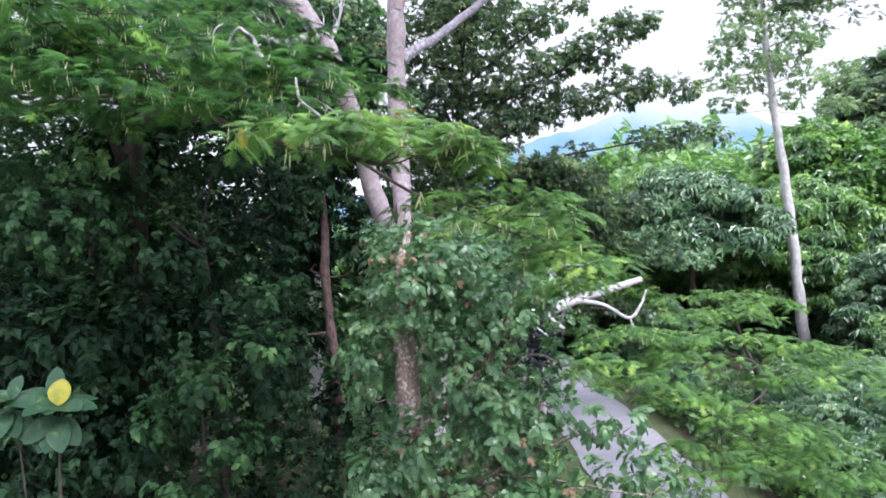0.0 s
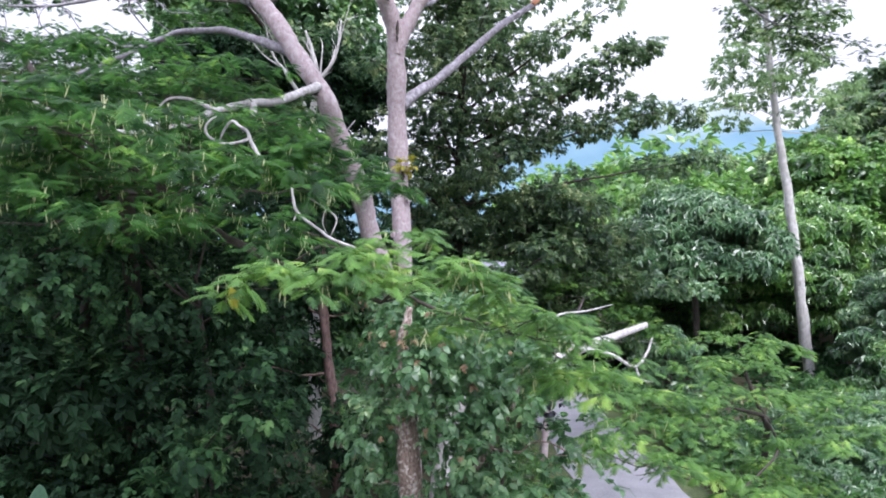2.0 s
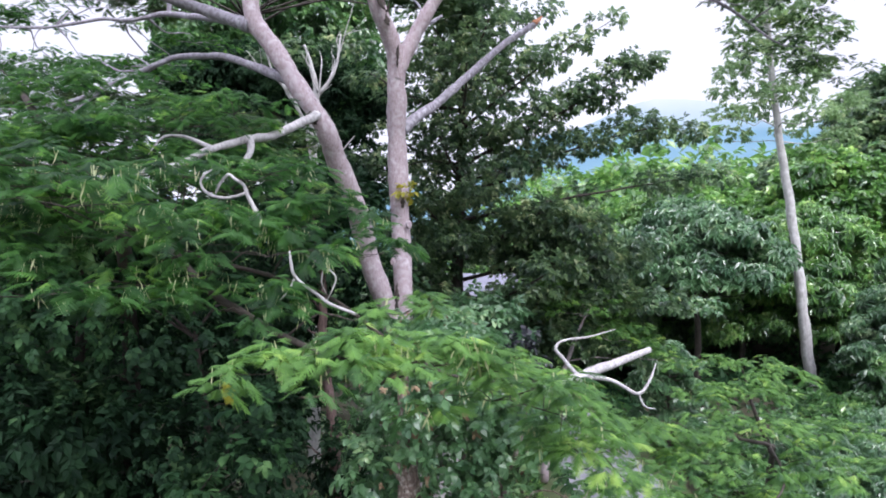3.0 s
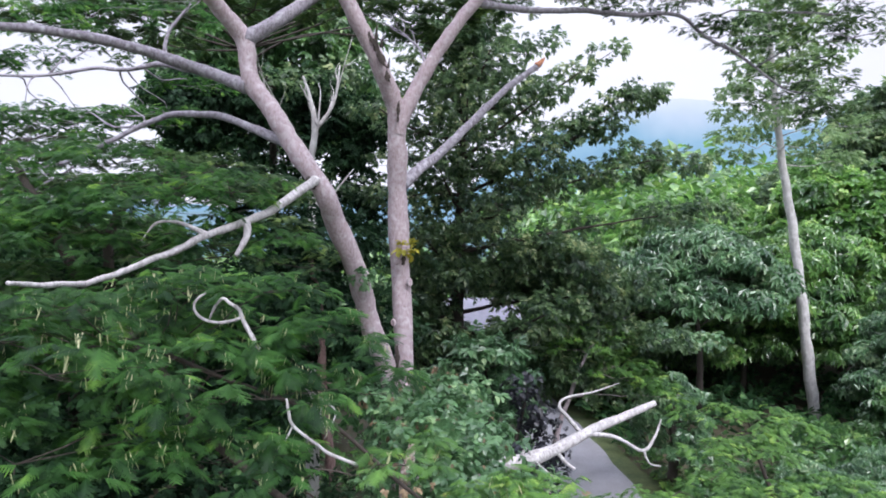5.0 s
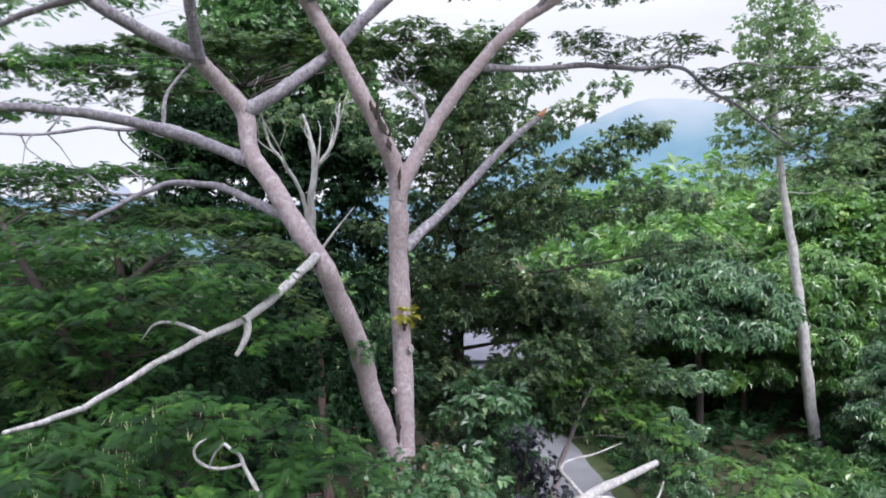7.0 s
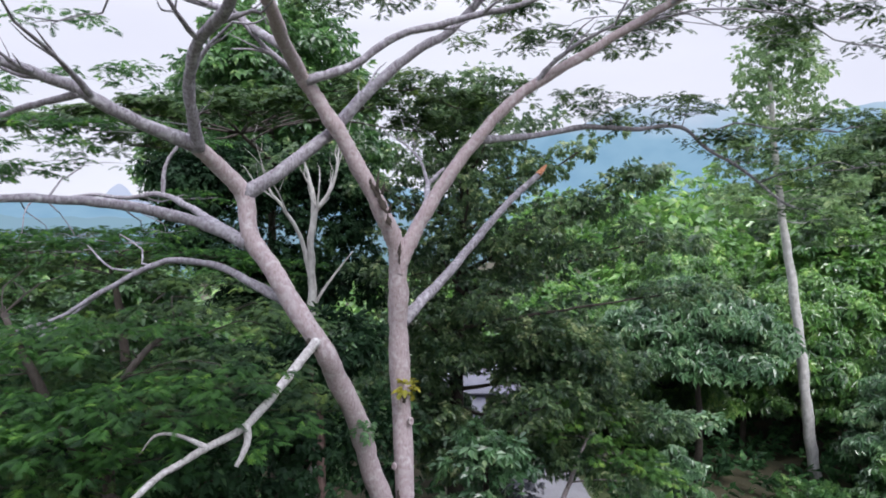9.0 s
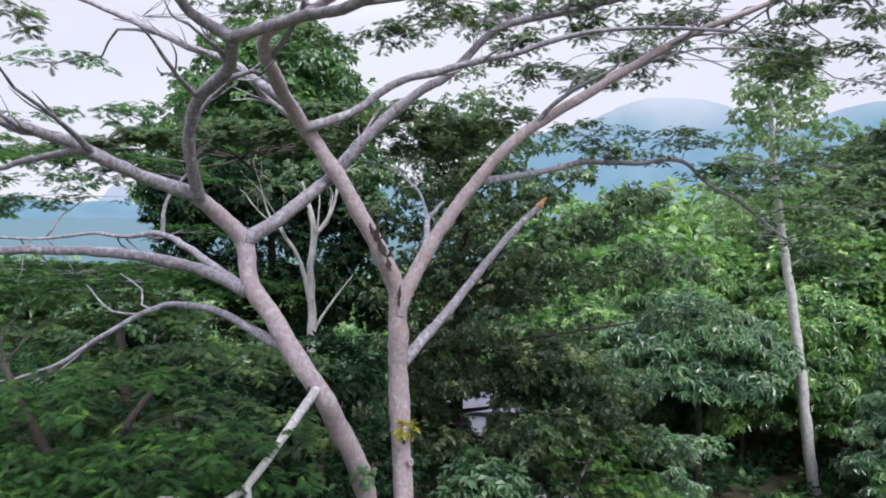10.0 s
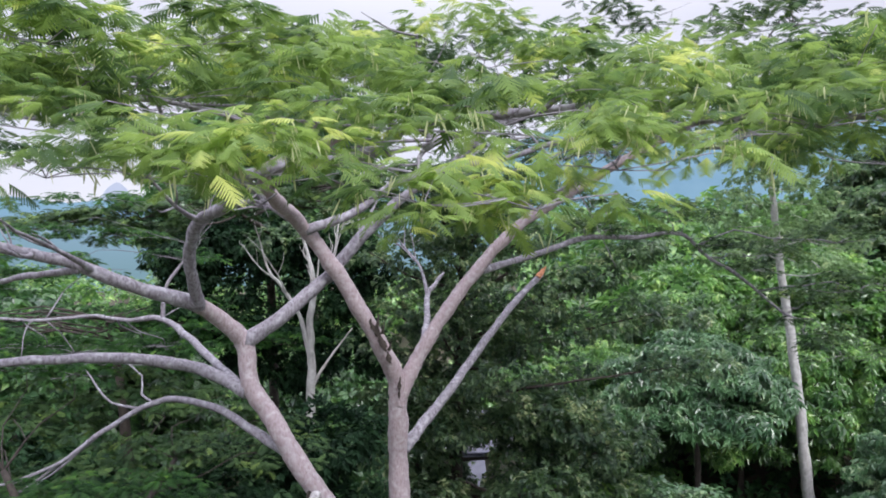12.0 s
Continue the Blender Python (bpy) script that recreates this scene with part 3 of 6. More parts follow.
def strip(name, mat, left, right, y0, y1, z, label, category):
    ys = np.linspace(y0, y1, 60)
    c = 6.75 - 0.0012 * (ys - 24) ** 2
    rows = []
    for k, off in enumerate((left, (left + right) / 2, right)):
        wob = 0.08 * np.sin(ys * 1.3 + k * 2) if k != 1 else 0
        rows.append(np.stack((c + off + wob, ys, np.full(len(ys), z + (0.04 if k == 1 else 0))), axis=1))
    verts = np.stack(rows, axis=1).reshape(-1, 3)
    loops = []
    for i in range(len(ys) - 1):
        for k in range(2):
            a = i * 3 + k
            loops += [a, a + 1, a + 4, a + 3]
    me = mesh_from(name, verts, loops, np.full((len(ys) - 1) * 2, 4), True)
    return tagged(put(name, me, mat), label, category, kind="structure")


build_ground()
strip("road", ASPHALT, -1.9, 1.9, -10, 75, 0.06, "narrow grey asphalt lane under the trees", "road")
strip("road_shoulder", GRASS, -3.4, 3.4, -10, 75, 0.0, "grassy verge beside the asphalt lane", "verge")


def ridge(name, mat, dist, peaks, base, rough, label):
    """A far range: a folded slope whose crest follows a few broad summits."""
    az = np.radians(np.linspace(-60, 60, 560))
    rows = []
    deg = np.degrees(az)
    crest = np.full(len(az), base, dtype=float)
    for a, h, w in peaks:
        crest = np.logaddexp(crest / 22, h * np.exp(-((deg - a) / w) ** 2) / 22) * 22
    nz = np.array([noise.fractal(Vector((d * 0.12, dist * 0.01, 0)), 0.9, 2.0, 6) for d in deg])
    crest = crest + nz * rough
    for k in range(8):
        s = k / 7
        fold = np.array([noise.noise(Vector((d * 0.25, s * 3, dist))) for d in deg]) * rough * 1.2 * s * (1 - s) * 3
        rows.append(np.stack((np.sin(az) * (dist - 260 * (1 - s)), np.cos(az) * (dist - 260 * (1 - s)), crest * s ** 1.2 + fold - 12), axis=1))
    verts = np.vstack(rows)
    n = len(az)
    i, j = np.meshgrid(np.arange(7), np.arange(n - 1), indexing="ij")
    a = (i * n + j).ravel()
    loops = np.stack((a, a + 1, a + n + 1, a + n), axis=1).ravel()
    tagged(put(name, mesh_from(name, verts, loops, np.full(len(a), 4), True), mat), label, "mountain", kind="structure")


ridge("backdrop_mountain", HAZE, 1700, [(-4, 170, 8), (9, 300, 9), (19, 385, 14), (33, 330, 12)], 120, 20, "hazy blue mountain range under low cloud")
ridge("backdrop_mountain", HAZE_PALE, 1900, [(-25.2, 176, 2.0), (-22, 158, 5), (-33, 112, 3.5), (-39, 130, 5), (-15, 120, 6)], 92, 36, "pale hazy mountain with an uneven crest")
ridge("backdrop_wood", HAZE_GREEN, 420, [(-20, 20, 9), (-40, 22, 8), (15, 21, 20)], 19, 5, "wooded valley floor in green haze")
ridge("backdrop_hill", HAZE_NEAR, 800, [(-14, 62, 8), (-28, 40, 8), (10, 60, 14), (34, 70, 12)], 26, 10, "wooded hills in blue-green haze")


# ---------------------------------------------------------------- the tall silk tree
silk = thing("silk_tree", "tall spreading tree with pinkish-grey forked trunk and feathery flat crown", "tree")
limb("trunk", silk, SILK_BARK, [(-0.75, 17.2, -0.2, 0.62), (-0.85, 17.1, 1.2, 0.45), (-0.95, 16.95, 3.5, 0.39), (-1.03, 16.8, 6, 0.35), (-1.1, 16.78, 7.2, 0.33), (-1.14, 16.8, 7.75, 0.22)], sides=14)
limb("right_stem", silk, SILK_BARK, [(-1.0, 16.85, 6.6, 0.26), (-1.0, 16.95, 7.8, 0.225), (-1.12, 17.4, 9.97, 0.235), (-1.19, 17.4, 11.92, 0.235), (-1.21, 17.1, 13.3, 0.225), (-1.21, 16.9, 14.1, 0.215),
     (-1.37, 16.7, 14.52, 0.2), (-1.67, 16.3, 15.21, 0.18), (-2.17, 15.9, 16.2, 0.17), (-2.66, 15.6, 17.0, 0.16), (-3.01, 15.2, 17.56, 0.15), (-3.16, 14.2, 17.91, 0.135), (-3.05, 12.6, 18.05, 0.115), (-3.0, 11.8, 18.35, 0.105), (-2.71, 11.6, 18.56, 0.095), (-2.12, 11.3, 18.68, 0.08), (-1.6, 11.0, 18.9, 0.07), (-0.74, 10.5, 19.1, 0.05), (0.2, 10.0, 19.15, 0.03)], sides=14)
limb("left_stem", silk, SILK_BARK, [(-1.12, 16.8, 6.4, 0.25), (-1.3, 16.7, 7.75, 0.235), (-1.72, 16.4, 9.0, 0.235), (-2.04, 16.0, 10.35, 0.235), (-2.38, 15.5, 11.33, 0.22), (-2.66, 15.0, 12.1, 0.21), (-3.21, 15.0, 12.97, 0.2),
     (-3.72, 15.1, 13.73, 0.195), (-4.13, 15.2, 14.36, 0.185), (-4.33, 15.3, 15.23, 0.18), (-4.72, 14.9, 15.77, 0.16), (-5.0, 14.4, 16.12, 0.15)], sides=14)
limb("limb", silk, SILK_BARK, [(-1.19, 17.0, 13.5, 0.15), (-1.06, 16.98, 13.9, 0.175), (-0.85, 17.0, 14.37, 0.18), (-0.46, 17.0, 15.1, 0.165), (0.07, 17.0, 15.9, 0.155), (0.74, 17.1, 16.79, 0.145), (1.47, 17.1, 17.56, 0.135), (2.29, 17.2, 18.17, 0.125),
     (3.45, 17.3, 18.86, 0.115), (4.37, 17.2, 19.42, 0.105), (5.57, 17.0, 20.07, 0.09), (6.73, 16.5, 20.46, 0.07), (7.74, 16.0, 20.82, 0.05)])
limb("snapped_limb", silk, LIMB_BARK, [(-1.08, 17.4, 12.35, 0.15), (-0.8, 17.6, 12.65, 0.14), (-0.33, 18.2, 13.12, 0.125), (0.34, 18.9, 13.82, 0.115), (1.09, 19.7, 14.7, 0.105), (1.97, 20.6, 15.61, 0.095), (2.83, 21.4, 16.36, 0.085)], "limb snapped off to bare orange wood")
limb("limb", silk, LIMB_BARK, [(0.75, 17.1, 16.66, 0.085), (2.13, 18.5, 16.98, 0.08), (3.72, 19.8, 17.43, 0.075), (5.27, 20.3, 17.49, 0.065), (6.75, 20.6, 17.58, 0.055), (7.44, 20.5, 16.95, 0.05), (8.33, 20.3, 16.38, 0.045), (9.47, 20.0, 15.35, 0.03), (10.27, 20.0, 15.2, 0.015)])
limb("limb", silk, LIMB_BARK, [(-0.57, 17.1, 14.92, 0.1), (-0.55, 18.5, 15.36, 0.085), (-0.54, 20.0, 15.83, 0.075), (-0.34, 20.6, 16.14, 0.06), (-0.09, 21.0, 16.42, 0.04)])
limb("limb", silk, LIMB_BARK, [(-0.54, 20.0, 15.83, 0.05), (-0.74, 20.6, 16.55, 0.04), (-1.08, 21.0, 16.97, 0.03), (-1.44, 21.4, 17.41, 0.015)])
limb("limb", silk, LIMB_BARK, [(-4.96, 14.4, 16.1, 0.14), (-5.78, 13.8, 16.44, 0.125), (-6.51, 13.2, 16.83, 0.115), (-6.97, 12.8, 17.05, 0.1), (-7.48, 12.4, 17.21, 0.09), (-8.47, 12.0, 17.54, 0.06)])
limb("limb", silk, LIMB_BARK, [(-6.56, 13.1, 16.83, 0.07), (-7.42, 13.4, 16.71, 0.06), (-8.39, 13.8, 16.58, 0.05), (-9.73, 14.2, 16.45, 0.03)])
limb("limb", silk, LIMB_BARK, [(-4.95, 14.45, 16.05, 0.12), (-4.87, 13.9, 16.6, 0.11), (-4.75, 13.4, 17.25, 0.105), (-4.37, 12.8, 17.68, 0.1), (-3.61, 11.9, 17.88, 0.1), (-3.34, 11.3, 18.26, 0.095)])
limb("limb", silk, LIMB_BARK, [(-3.34, 11.3, 18.24, 0.09), (-3.81, 11.1, 18.5, 0.08), (-3.98, 10.7, 18.7, 0.075), (-4.22, 10.1, 18.79, 0.065), (-4.32, 9.4, 18.79, 0.055), (-4.47, 8.6, 18.79, 0.045), (-4.51, 7.8, 18.6, 0.035)])
limb("limb", silk, LIMB_BARK, [(-3.34, 11.3, 18.24, 0.09), (-2.35, 11.0, 18.44, 0.085), (-1.31, 10.5, 18.52, 0.075), (-0.52, 10.0, 18.87, 0.065), (0.58, 9.3, 18.86, 0.055), (1.62, 8.6, 18.84, 0.04)])
limb("limb", silk, LIMB_BARK, [(-4.33, 15.3, 15.2, 0.16), (-3.55, 15.5, 15.75, 0.145), (-2.78, 15.9, 16.48, 0.135), (-2.44, 16.1, 16.85, 0.13), (-1.71, 16.3, 17.74, 0.12), (-0.71, 16.5, 18.59, 0.105), (0.06, 16.6, 19.12, 0.095), (1.13, 16.3, 20.02, 0.08), (2.49, 15.8, 20.2, 0.065), (4.13, 15.2, 20.39, 0.05), (5.59, 14.5, 20.35, 0.035)])
limb("limb", silk, LIMB_BARK, [(-3.0, 15.15, 17.55, 0.1), (-2.09, 15.3, 17.91, 0.09), (-1.15, 15.4, 18.54, 0.08), (-0.08, 15.4, 18.86, 0.075), (0.97, 15.2, 19.04, 0.06), (2.34, 15.0, 19.41, 0.05), (3.69, 14.5, 19.46, 0.04), (5.37, 14.0, 19.24, 0.03)])
limb("limb", silk, LIMB_BARK, [(-3.15, 14.2, 17.9, 0.09), (-3.84, 14.4, 18.38, 0.08), (-4.45, 14.6, 18.8, 0.075), (-5.72, 15.0, 19.33, 0.065), (-7.1, 15.5, 20.04, 0.055), (-8.56, 16.0, 20.66, 0.045), (-10.1, 16.5, 21.18, 0.03)])
limb("limb", silk, LIMB_BARK, [(-4.2, 15.2, 14.2, 0.14), (-4.9, 15.4, 14.48, 0.13), (-5.6, 15.4, 14.74, 0.12), (-6.8, 14.7, 14.98, 0.105), (-7.7, 14.2, 15.05, 0.09), (-8.6, 13.8, 15.02, 0.08), (-10.2, 13.2, 15.0, 0.05)])
limb("limb", silk, LIMB_BARK, [(-4.5, 15.4, 14.35, 0.09), (-5.28, 16.2, 14.7, 0.09), (-6.21, 17.2, 15.09, 0.08), (-7.06, 17.9, 15.39, 0.07), (-8.13, 18.2, 15.35, 0.05), (-9.08, 18.4, 15.41, 0.045), (-10.63, 18.6, 15.28, 0.04), (-12.21, 18.8, 15.35, 0.03)])
limb("limb", silk, LIMB_BARK, [(-7.06, 17.9, 15.39, 0.05), (-7.03, 18.0, 16.09, 0.045), (-6.75, 18.1, 16.65, 0.035), (-6.5, 18.2, 17.01, 0.02)])
limb("limb", silk, LIMB_BARK, [(-3.28, 15.0, 12.98, 0.11), (-4.15, 15.35, 13.36, 0.09), (-5.08, 15.8, 13.73, 0.08), (-6.09, 16.2, 13.82, 0.07), (-6.89, 16.3, 13.58, 0.06), (-7.62, 16.0, 13.14, 0.05), (-8.21, 15.5, 12.65, 0.04), (-8.96, 15.0, 12.37, 0.03)])
limb("limb", silk, LIMB_BARK, [(-8.1, 15.6, 12.72, 0.035), (-8.8, 15.2, 12.2, 0.028), (-9.5, 14.8, 11.9, 0.02), (-10.3, 14.4, 11.45, 0.008)], sides=7)
limb("limb", silk, LIMB_BARK, [(-7.6, 16.0, 13.15, 0.035), (-8.3, 15.8, 12.5, 0.025), (-8.8, 15.5, 12.1, 0.018), (-9.1, 15.2, 11.5, 0.007)], sides=7)
limb("limb", silk, LIMB_BARK, [(-8.96, 15.0, 12.37, 0.028), (-9.7, 14.8, 12.3, 0.02), (-10.6, 14.5, 12.0, 0.007)], sides=7)
limb("dead_limb", silk, DEAD_BARK, angular([(-2.72, 14.85, 12.22, 0.0935), (-3.17, 13.0, 11.49, 0.0782), (-3.33, 12.0, 11.26, 0.0638), (-3.82, 11.6, 11.05, 0.0561), (-4.4, 11.4, 10.72, 0.051), (-4.65, 10.5, 10.5, 0.0442), (-4.75, 9.7, 10.38, 0.0391), (-4.8, 9.0, 10.4, 0.0357), (-4.82, 8.3, 10.47, 0.0255)]), "bleached dead limb hanging from the stem")
limb("dead_limb", silk, DEAD_BARK, [(-3.32, 12.0, 11.28, 0.0638), (-3.27, 11.9, 11.08, 0.0527), (-3.3, 11.8, 10.92, 0.0467), (-3.4, 11.7, 10.72, 0.0323)])
limb("dead_limb", silk, DEAD_BARK, [(-3.82, 11.6, 11.05, 0.0382), (-4.25, 11.6, 11.24, 0.0272), (-4.6, 11.6, 11.24, 0.0213), (-4.85, 11.6, 10.95, 0.0085)])

limb("limb", silk, LIMB_BARK, [(-0.74, 10.5, 19.08, 0.05), (-0.4, 8.6, 18.5, 0.042), (-0.3, 6.6, 18.15, 0.03), (-0.4, 5.2, 17.85, 0.016), (-0.4, 4.4, 17.65, 0.006)], sides=7)
limb("limb", silk, LIMB_BARK, [(1.6, 8.6, 18.84, 0.042), (1.6, 7.1, 18.35, 0.034), (1.4, 5.8, 18.0, 0.024), (1.3, 4.9, 17.85, 0.012)], sides=7)
limb("limb", silk, LIMB_BARK, [(-4.5, 7.8, 18.6, 0.036), (-3.3, 7.0, 18.5, 0.028), (-2.4, 6.2, 18.36, 0.02), (-1.7, 5.4, 18.12, 0.012), (-1.3, 4.8, 17.95, 0.006)], sides=7)
limb("limb", silk, LIMB_BARK, [(1.6, 8.5, 18.84, 0.036), (2.6, 7.6, 18.5, 0.03), (3.1, 6.4, 18.3, 0.02), (3.2, 5.4, 18.2, 0.01)], sides=7)


def scar(x, y, z, w, h, lean=0.0):
    """A dark sunken wound in the bark, with a raised lip."""
    bm = bmesh.new()
    bmesh.ops.create_uvsphere(bm, u_segments=14, v_segments=18, radius=1.0)
    for v in bm.verts:
        edge = 1 + 0.35 * math.sin(v.co.z * 7 + x * 5) + 0.25 * math.sin(v.co.z * 17 + v.co.x * 4 + z)
        v.co = Vector((v.co.x * w * edge, v.co.y * w * 0.5, v.co.z * h * (1 + 0.12 * math.sin(v.co.x * 9))))
    bmesh.ops.rotate(bm, verts=bm.verts, cent=(0, 0, 0), matrix=Matrix.Rotation(lean, 3, "Y"))
    bmesh.ops.translate(bm, verts=bm.verts, vec=(x, y, z))
    me = bpy.data.meshes.new("bark_wound")
    bm.to_mesh(me)
    bm.free()
    put("bark_wound", me, DARK_BARK, silk, "dark split in the bark")


scar(-1.56, 16.12, 15.22, 0.07, 0.4, -0.45)
scar(-2.8, 14.82, 12.16, 0.09, 0.16, -0.5)
scar(-1.15, 16.55, 8.25, 0.05, 0.35)
scar(-1.05, 17.22, 10.55, 0.05, 0.14)
scar(-1.42, 16.34, 14.86, 0.06, 0.3, -0.35)
scar(-1.72, 16.02, 15.5, 0.045, 0.22, -0.5)
scar(-1.14, 16.68, 13.98, 0.03, 0.26, 0.05)
scar(-2.55, 15.1, 11.75, 0.06, 0.2, -0.35)
for x, y, z, dx, dz in ((-1.6, 16.0, 15.45, 0.04, 0.34), (-1.5, 16.08, 15.3, 0.07, 0.26), (-1.36, 16.3, 14.9, 0.05, 0.22), (-1.16, 16.58, 14.0, 0.04, 0.2)):
    put("bark_splinter", mesh_from("bark_splinter", *tube([(x, y, z, 0.03), (x + dx * 0.6, y - 0.05, z + dz * 0.6, 0.022), (x + dx, y - 0.07, z + dz, 0.004)], 5, 3, 0.3)), DARK_BARK, silk, "loose dark strip of bark")
KNOTS = [(-0.9, 17.15, 10.0, 0.1, 0.6), (-1.2, 16.98, 10.5, 0.07, 0.0), (-1.02, 17.0, 10.8, 0.09, 0.4), (-1.16, 17.2, 12.4, 0.08, -0.3), (-2.4, 15.35, 11.75, 0.09, 0.2), (-2.2, 15.95, 10.55, 0.08, -0.2), (-2.78, 14.85, 12.5, 0.08, 0.1), (-1.25, 16.65, 9.1, 0.08, -0.6)]


def knot(x, y, z, size, lean=0.0):
    """A healed branch collar: a ring of swollen bark round a sunken eye."""
    bm = bmesh.new()
    bmesh.ops.create_uvsphere(bm, u_segments=14, v_segments=9, radius=1.0)
    for v in bm.verts:
        ring = math.hypot(v.co.x, v.co.z)
        depth = -0.55 + 0.35 * (1 - ring) if v.co.y < 0 and ring < 0.55 else v.co.y * 0.75
        v.co = Vector((v.co.x * size * 0.8, depth * size, v.co.z * size * 1.1))
    bmesh.ops.rotate(bm, verts=bm.verts, cent=(0, 0, 0), matrix=Matrix.Rotation(lean, 3, "Z"))
    bmesh.ops.translate(bm, verts=bm.verts, vec=(x, y, z))
    me = bpy.data.meshes.new("bark_knot")
    bm.to_mesh(me)
    bm.free()
    for p in me.polygons:
        p.use_smooth = True
    put("bark_knot", me, SILK_BARK, silk, "healed branch scar")


for x, y, z, size, lean in KNOTS:
    knot(x, y, z, size, lean)
put("broken_end", mesh_from("broken_end", *tube([(2.7, 21.28, 16.25, 0.08), (2.86, 21.43, 16.4, 0.085), (3.0, 21.55, 16.6, 0.02)], 8, 3, 0.3), smooth=False), ORANGE_WOOD, silk, "splintered orange wood")
TOP_FRONT = [(-0.35, 3.95, 17.6, 0.42, 0.4, 0.12), (0.1, 3.95, 17.58, 0.42, 0.4, 0.12), (-1.05, 3.95, 17.68, 0.4, 0.4, 0.12), (-1.55, 4.1, 17.72, 0.4, 0.4, 0.12), (-0.75, 4.45, 17.88, 0.6, 0.45, 0.13), (0.55, 4.4, 17.8, 0.5, 0.45, 0.13), (1.2, 4.95, 18.0, 0.6, 0.5, 0.14), (1.8, 4.9, 18.1, 0.6, 0.5, 0.14), (-2.2, 4.6, 18.0, 0.55, 0.45, 0.13), (-2.0, 4.15, 17.72, 0.35, 0.35, 0.12), (2.45, 5.3, 18.25, 0.6, 0.5, 0.14), (-2.6, 5.2, 18.62, 0.6, 0.5, 0.14), (-3.3, 5.8, 18.85, 0.7, 0.5, 0.15), (-1.9, 5.8, 18.8, 0.7, 0.5, 0.15)]
TOP_FRONT += [(2.6, 6.2, 18.8, 0.8, 0.6, 0.16), (3.7, 7.0, 19.05, 0.9, 0.7, 0.18), (3.1, 5.9, 18.4, 0.8, 0.6, 0.16), (-2.9, 5.3, 18.3, 0.6, 0.5, 0.15), (-4.3, 7.0, 18.85, 0.9, 0.7, 0.18), (0.1, 5.2, 18.2, 0.9, 0.55, 0.16), (-0.9, 5.6, 18.38, 0.8, 0.6, 0.16), (-2.0, 5.6, 18.4, 0.8, 0.6, 0.16), (2.4, 6.2, 18.45, 0.9, 0.7, 0.18), (1.1, 6.1, 18.5, 0.9, 0.6, 0.18), (-3.4, 6.2, 18.5, 0.8, 0.6, 0.16), (-1.2, 6.8, 18.85, 1.2, 0.8, 0.2), (0.8, 7.2, 18.95, 1.2, 0.8, 0.2), (3.4, 7.4, 18.75, 1.2, 0.9, 0.22)]
TOP_FRONT += [(-3.6, 7.6, 19.1, 1.1, 0.8, 0.2), (0.2, 8.5, 19.5, 1.6, 1.0, 0.24), (2.7, 8.8, 19.35, 1.5, 1.0, 0.25), (-2.4, 9.0, 19.6, 1.5, 1.0, 0.24), (4.9, 9.2, 19.1, 1.4, 1.1, 0.3), (-5.2, 8.8, 19.2, 1.2, 1.0, 0.22)]
TOP_BACK = [(-1.5, 9.5, 19.5, 2.2, 1.4, 0.3), (-5.0, 10.5, 19.6, 2.0, 1.6, 0.3), (-8.0, 11.0, 19.0, 1.8, 1.5, 0.3), (5.8, 11.0, 19.6, 2.2, 1.8, 0.35),
            (8.6, 20.3, 17.2, 1.6, 1.0, 0.25), (9.8, 20.0, 15.8, 1.6, 1.1, 0.35), (6.4, 20.8, 18.4, 1.4, 0.9, 0.2), (10.8, 19.8, 17.6, 1.6, 1.2, 0.3), (9.8, 19.6, 15.1, 1.3, 1.0, 0.3), (10.9, 19.6, 14.5, 1.4, 1.0, 0.35),
            (10.2, 18.0, 16.4, 1.4, 1.1, 0.3), (4.3, 21.5, 18.8, 1.1, 0.8, 0.2), (3.0, 19.0, 19.7, 1.2, 0.8, 0.2)]
LEFT_TIERS = [(-11.6, 20, 17.7, 1.7, 0.9, 0.1), (-9.3, 20.2, 17.6, 1.6, 0.9, 0.1), (-13.2, 19.6, 17.1, 1.4, 0.8, 0.1), (-13.2, 18, 15.2, 1.7, 0.9, 0.12), (-10.7, 18, 14.35, 1.7, 0.9, 0.12), (-8.3, 18.4, 14.3, 1.5, 0.8, 0.1), (-6.9, 18.8, 17.0, 1.1, 0.8, 0.12), (-12.4, 18.4, 14.2, 1.8, 1.0, 0.14), (-9.4, 18.2, 14.1, 1.6, 0.9, 0.12), (-9.7, 18, 18.4, 1.2, 0.8, 0.12), (-9.1, 17, 19.5, 1.3, 0.9, 0.12), (-7.6, 17.5, 18.4, 0.9, 0.7, 0.12), (-9.0, 14.0, 17.2, 1.2, 0.8, 0.12), (-11.3, 16, 17.3, 1.4, 0.8, 0.14)]
LEFT_TIERS += [(-13.0, 21, 16.4, 1.8, 1.0, 0.14), (-10.4, 20.5, 16.6, 1.6, 0.9, 0.12), (-14.2, 20, 14.6, 1.7, 1.0, 0.14), (-11.2, 20.2, 14.5, 1.8, 1.0, 0.14), (-8.6, 20.4, 14.5, 1.4, 0.9, 0.12), (-7.4, 20.6, 15.6, 1.2, 0.8, 0.12), (-12.2, 19, 14.5, 1.5, 0.9, 0.12), (-9.8, 19, 14.5, 1.5, 0.9, 0.12), (-7.6, 19.4, 14.6, 1.2, 0.8, 0.12), (-13.0, 19.5, 16.1, 1.5, 0.9, 0.12), (-10.6, 19.4, 16.95, 1.2, 0.8, 0.1)]
THIN = []
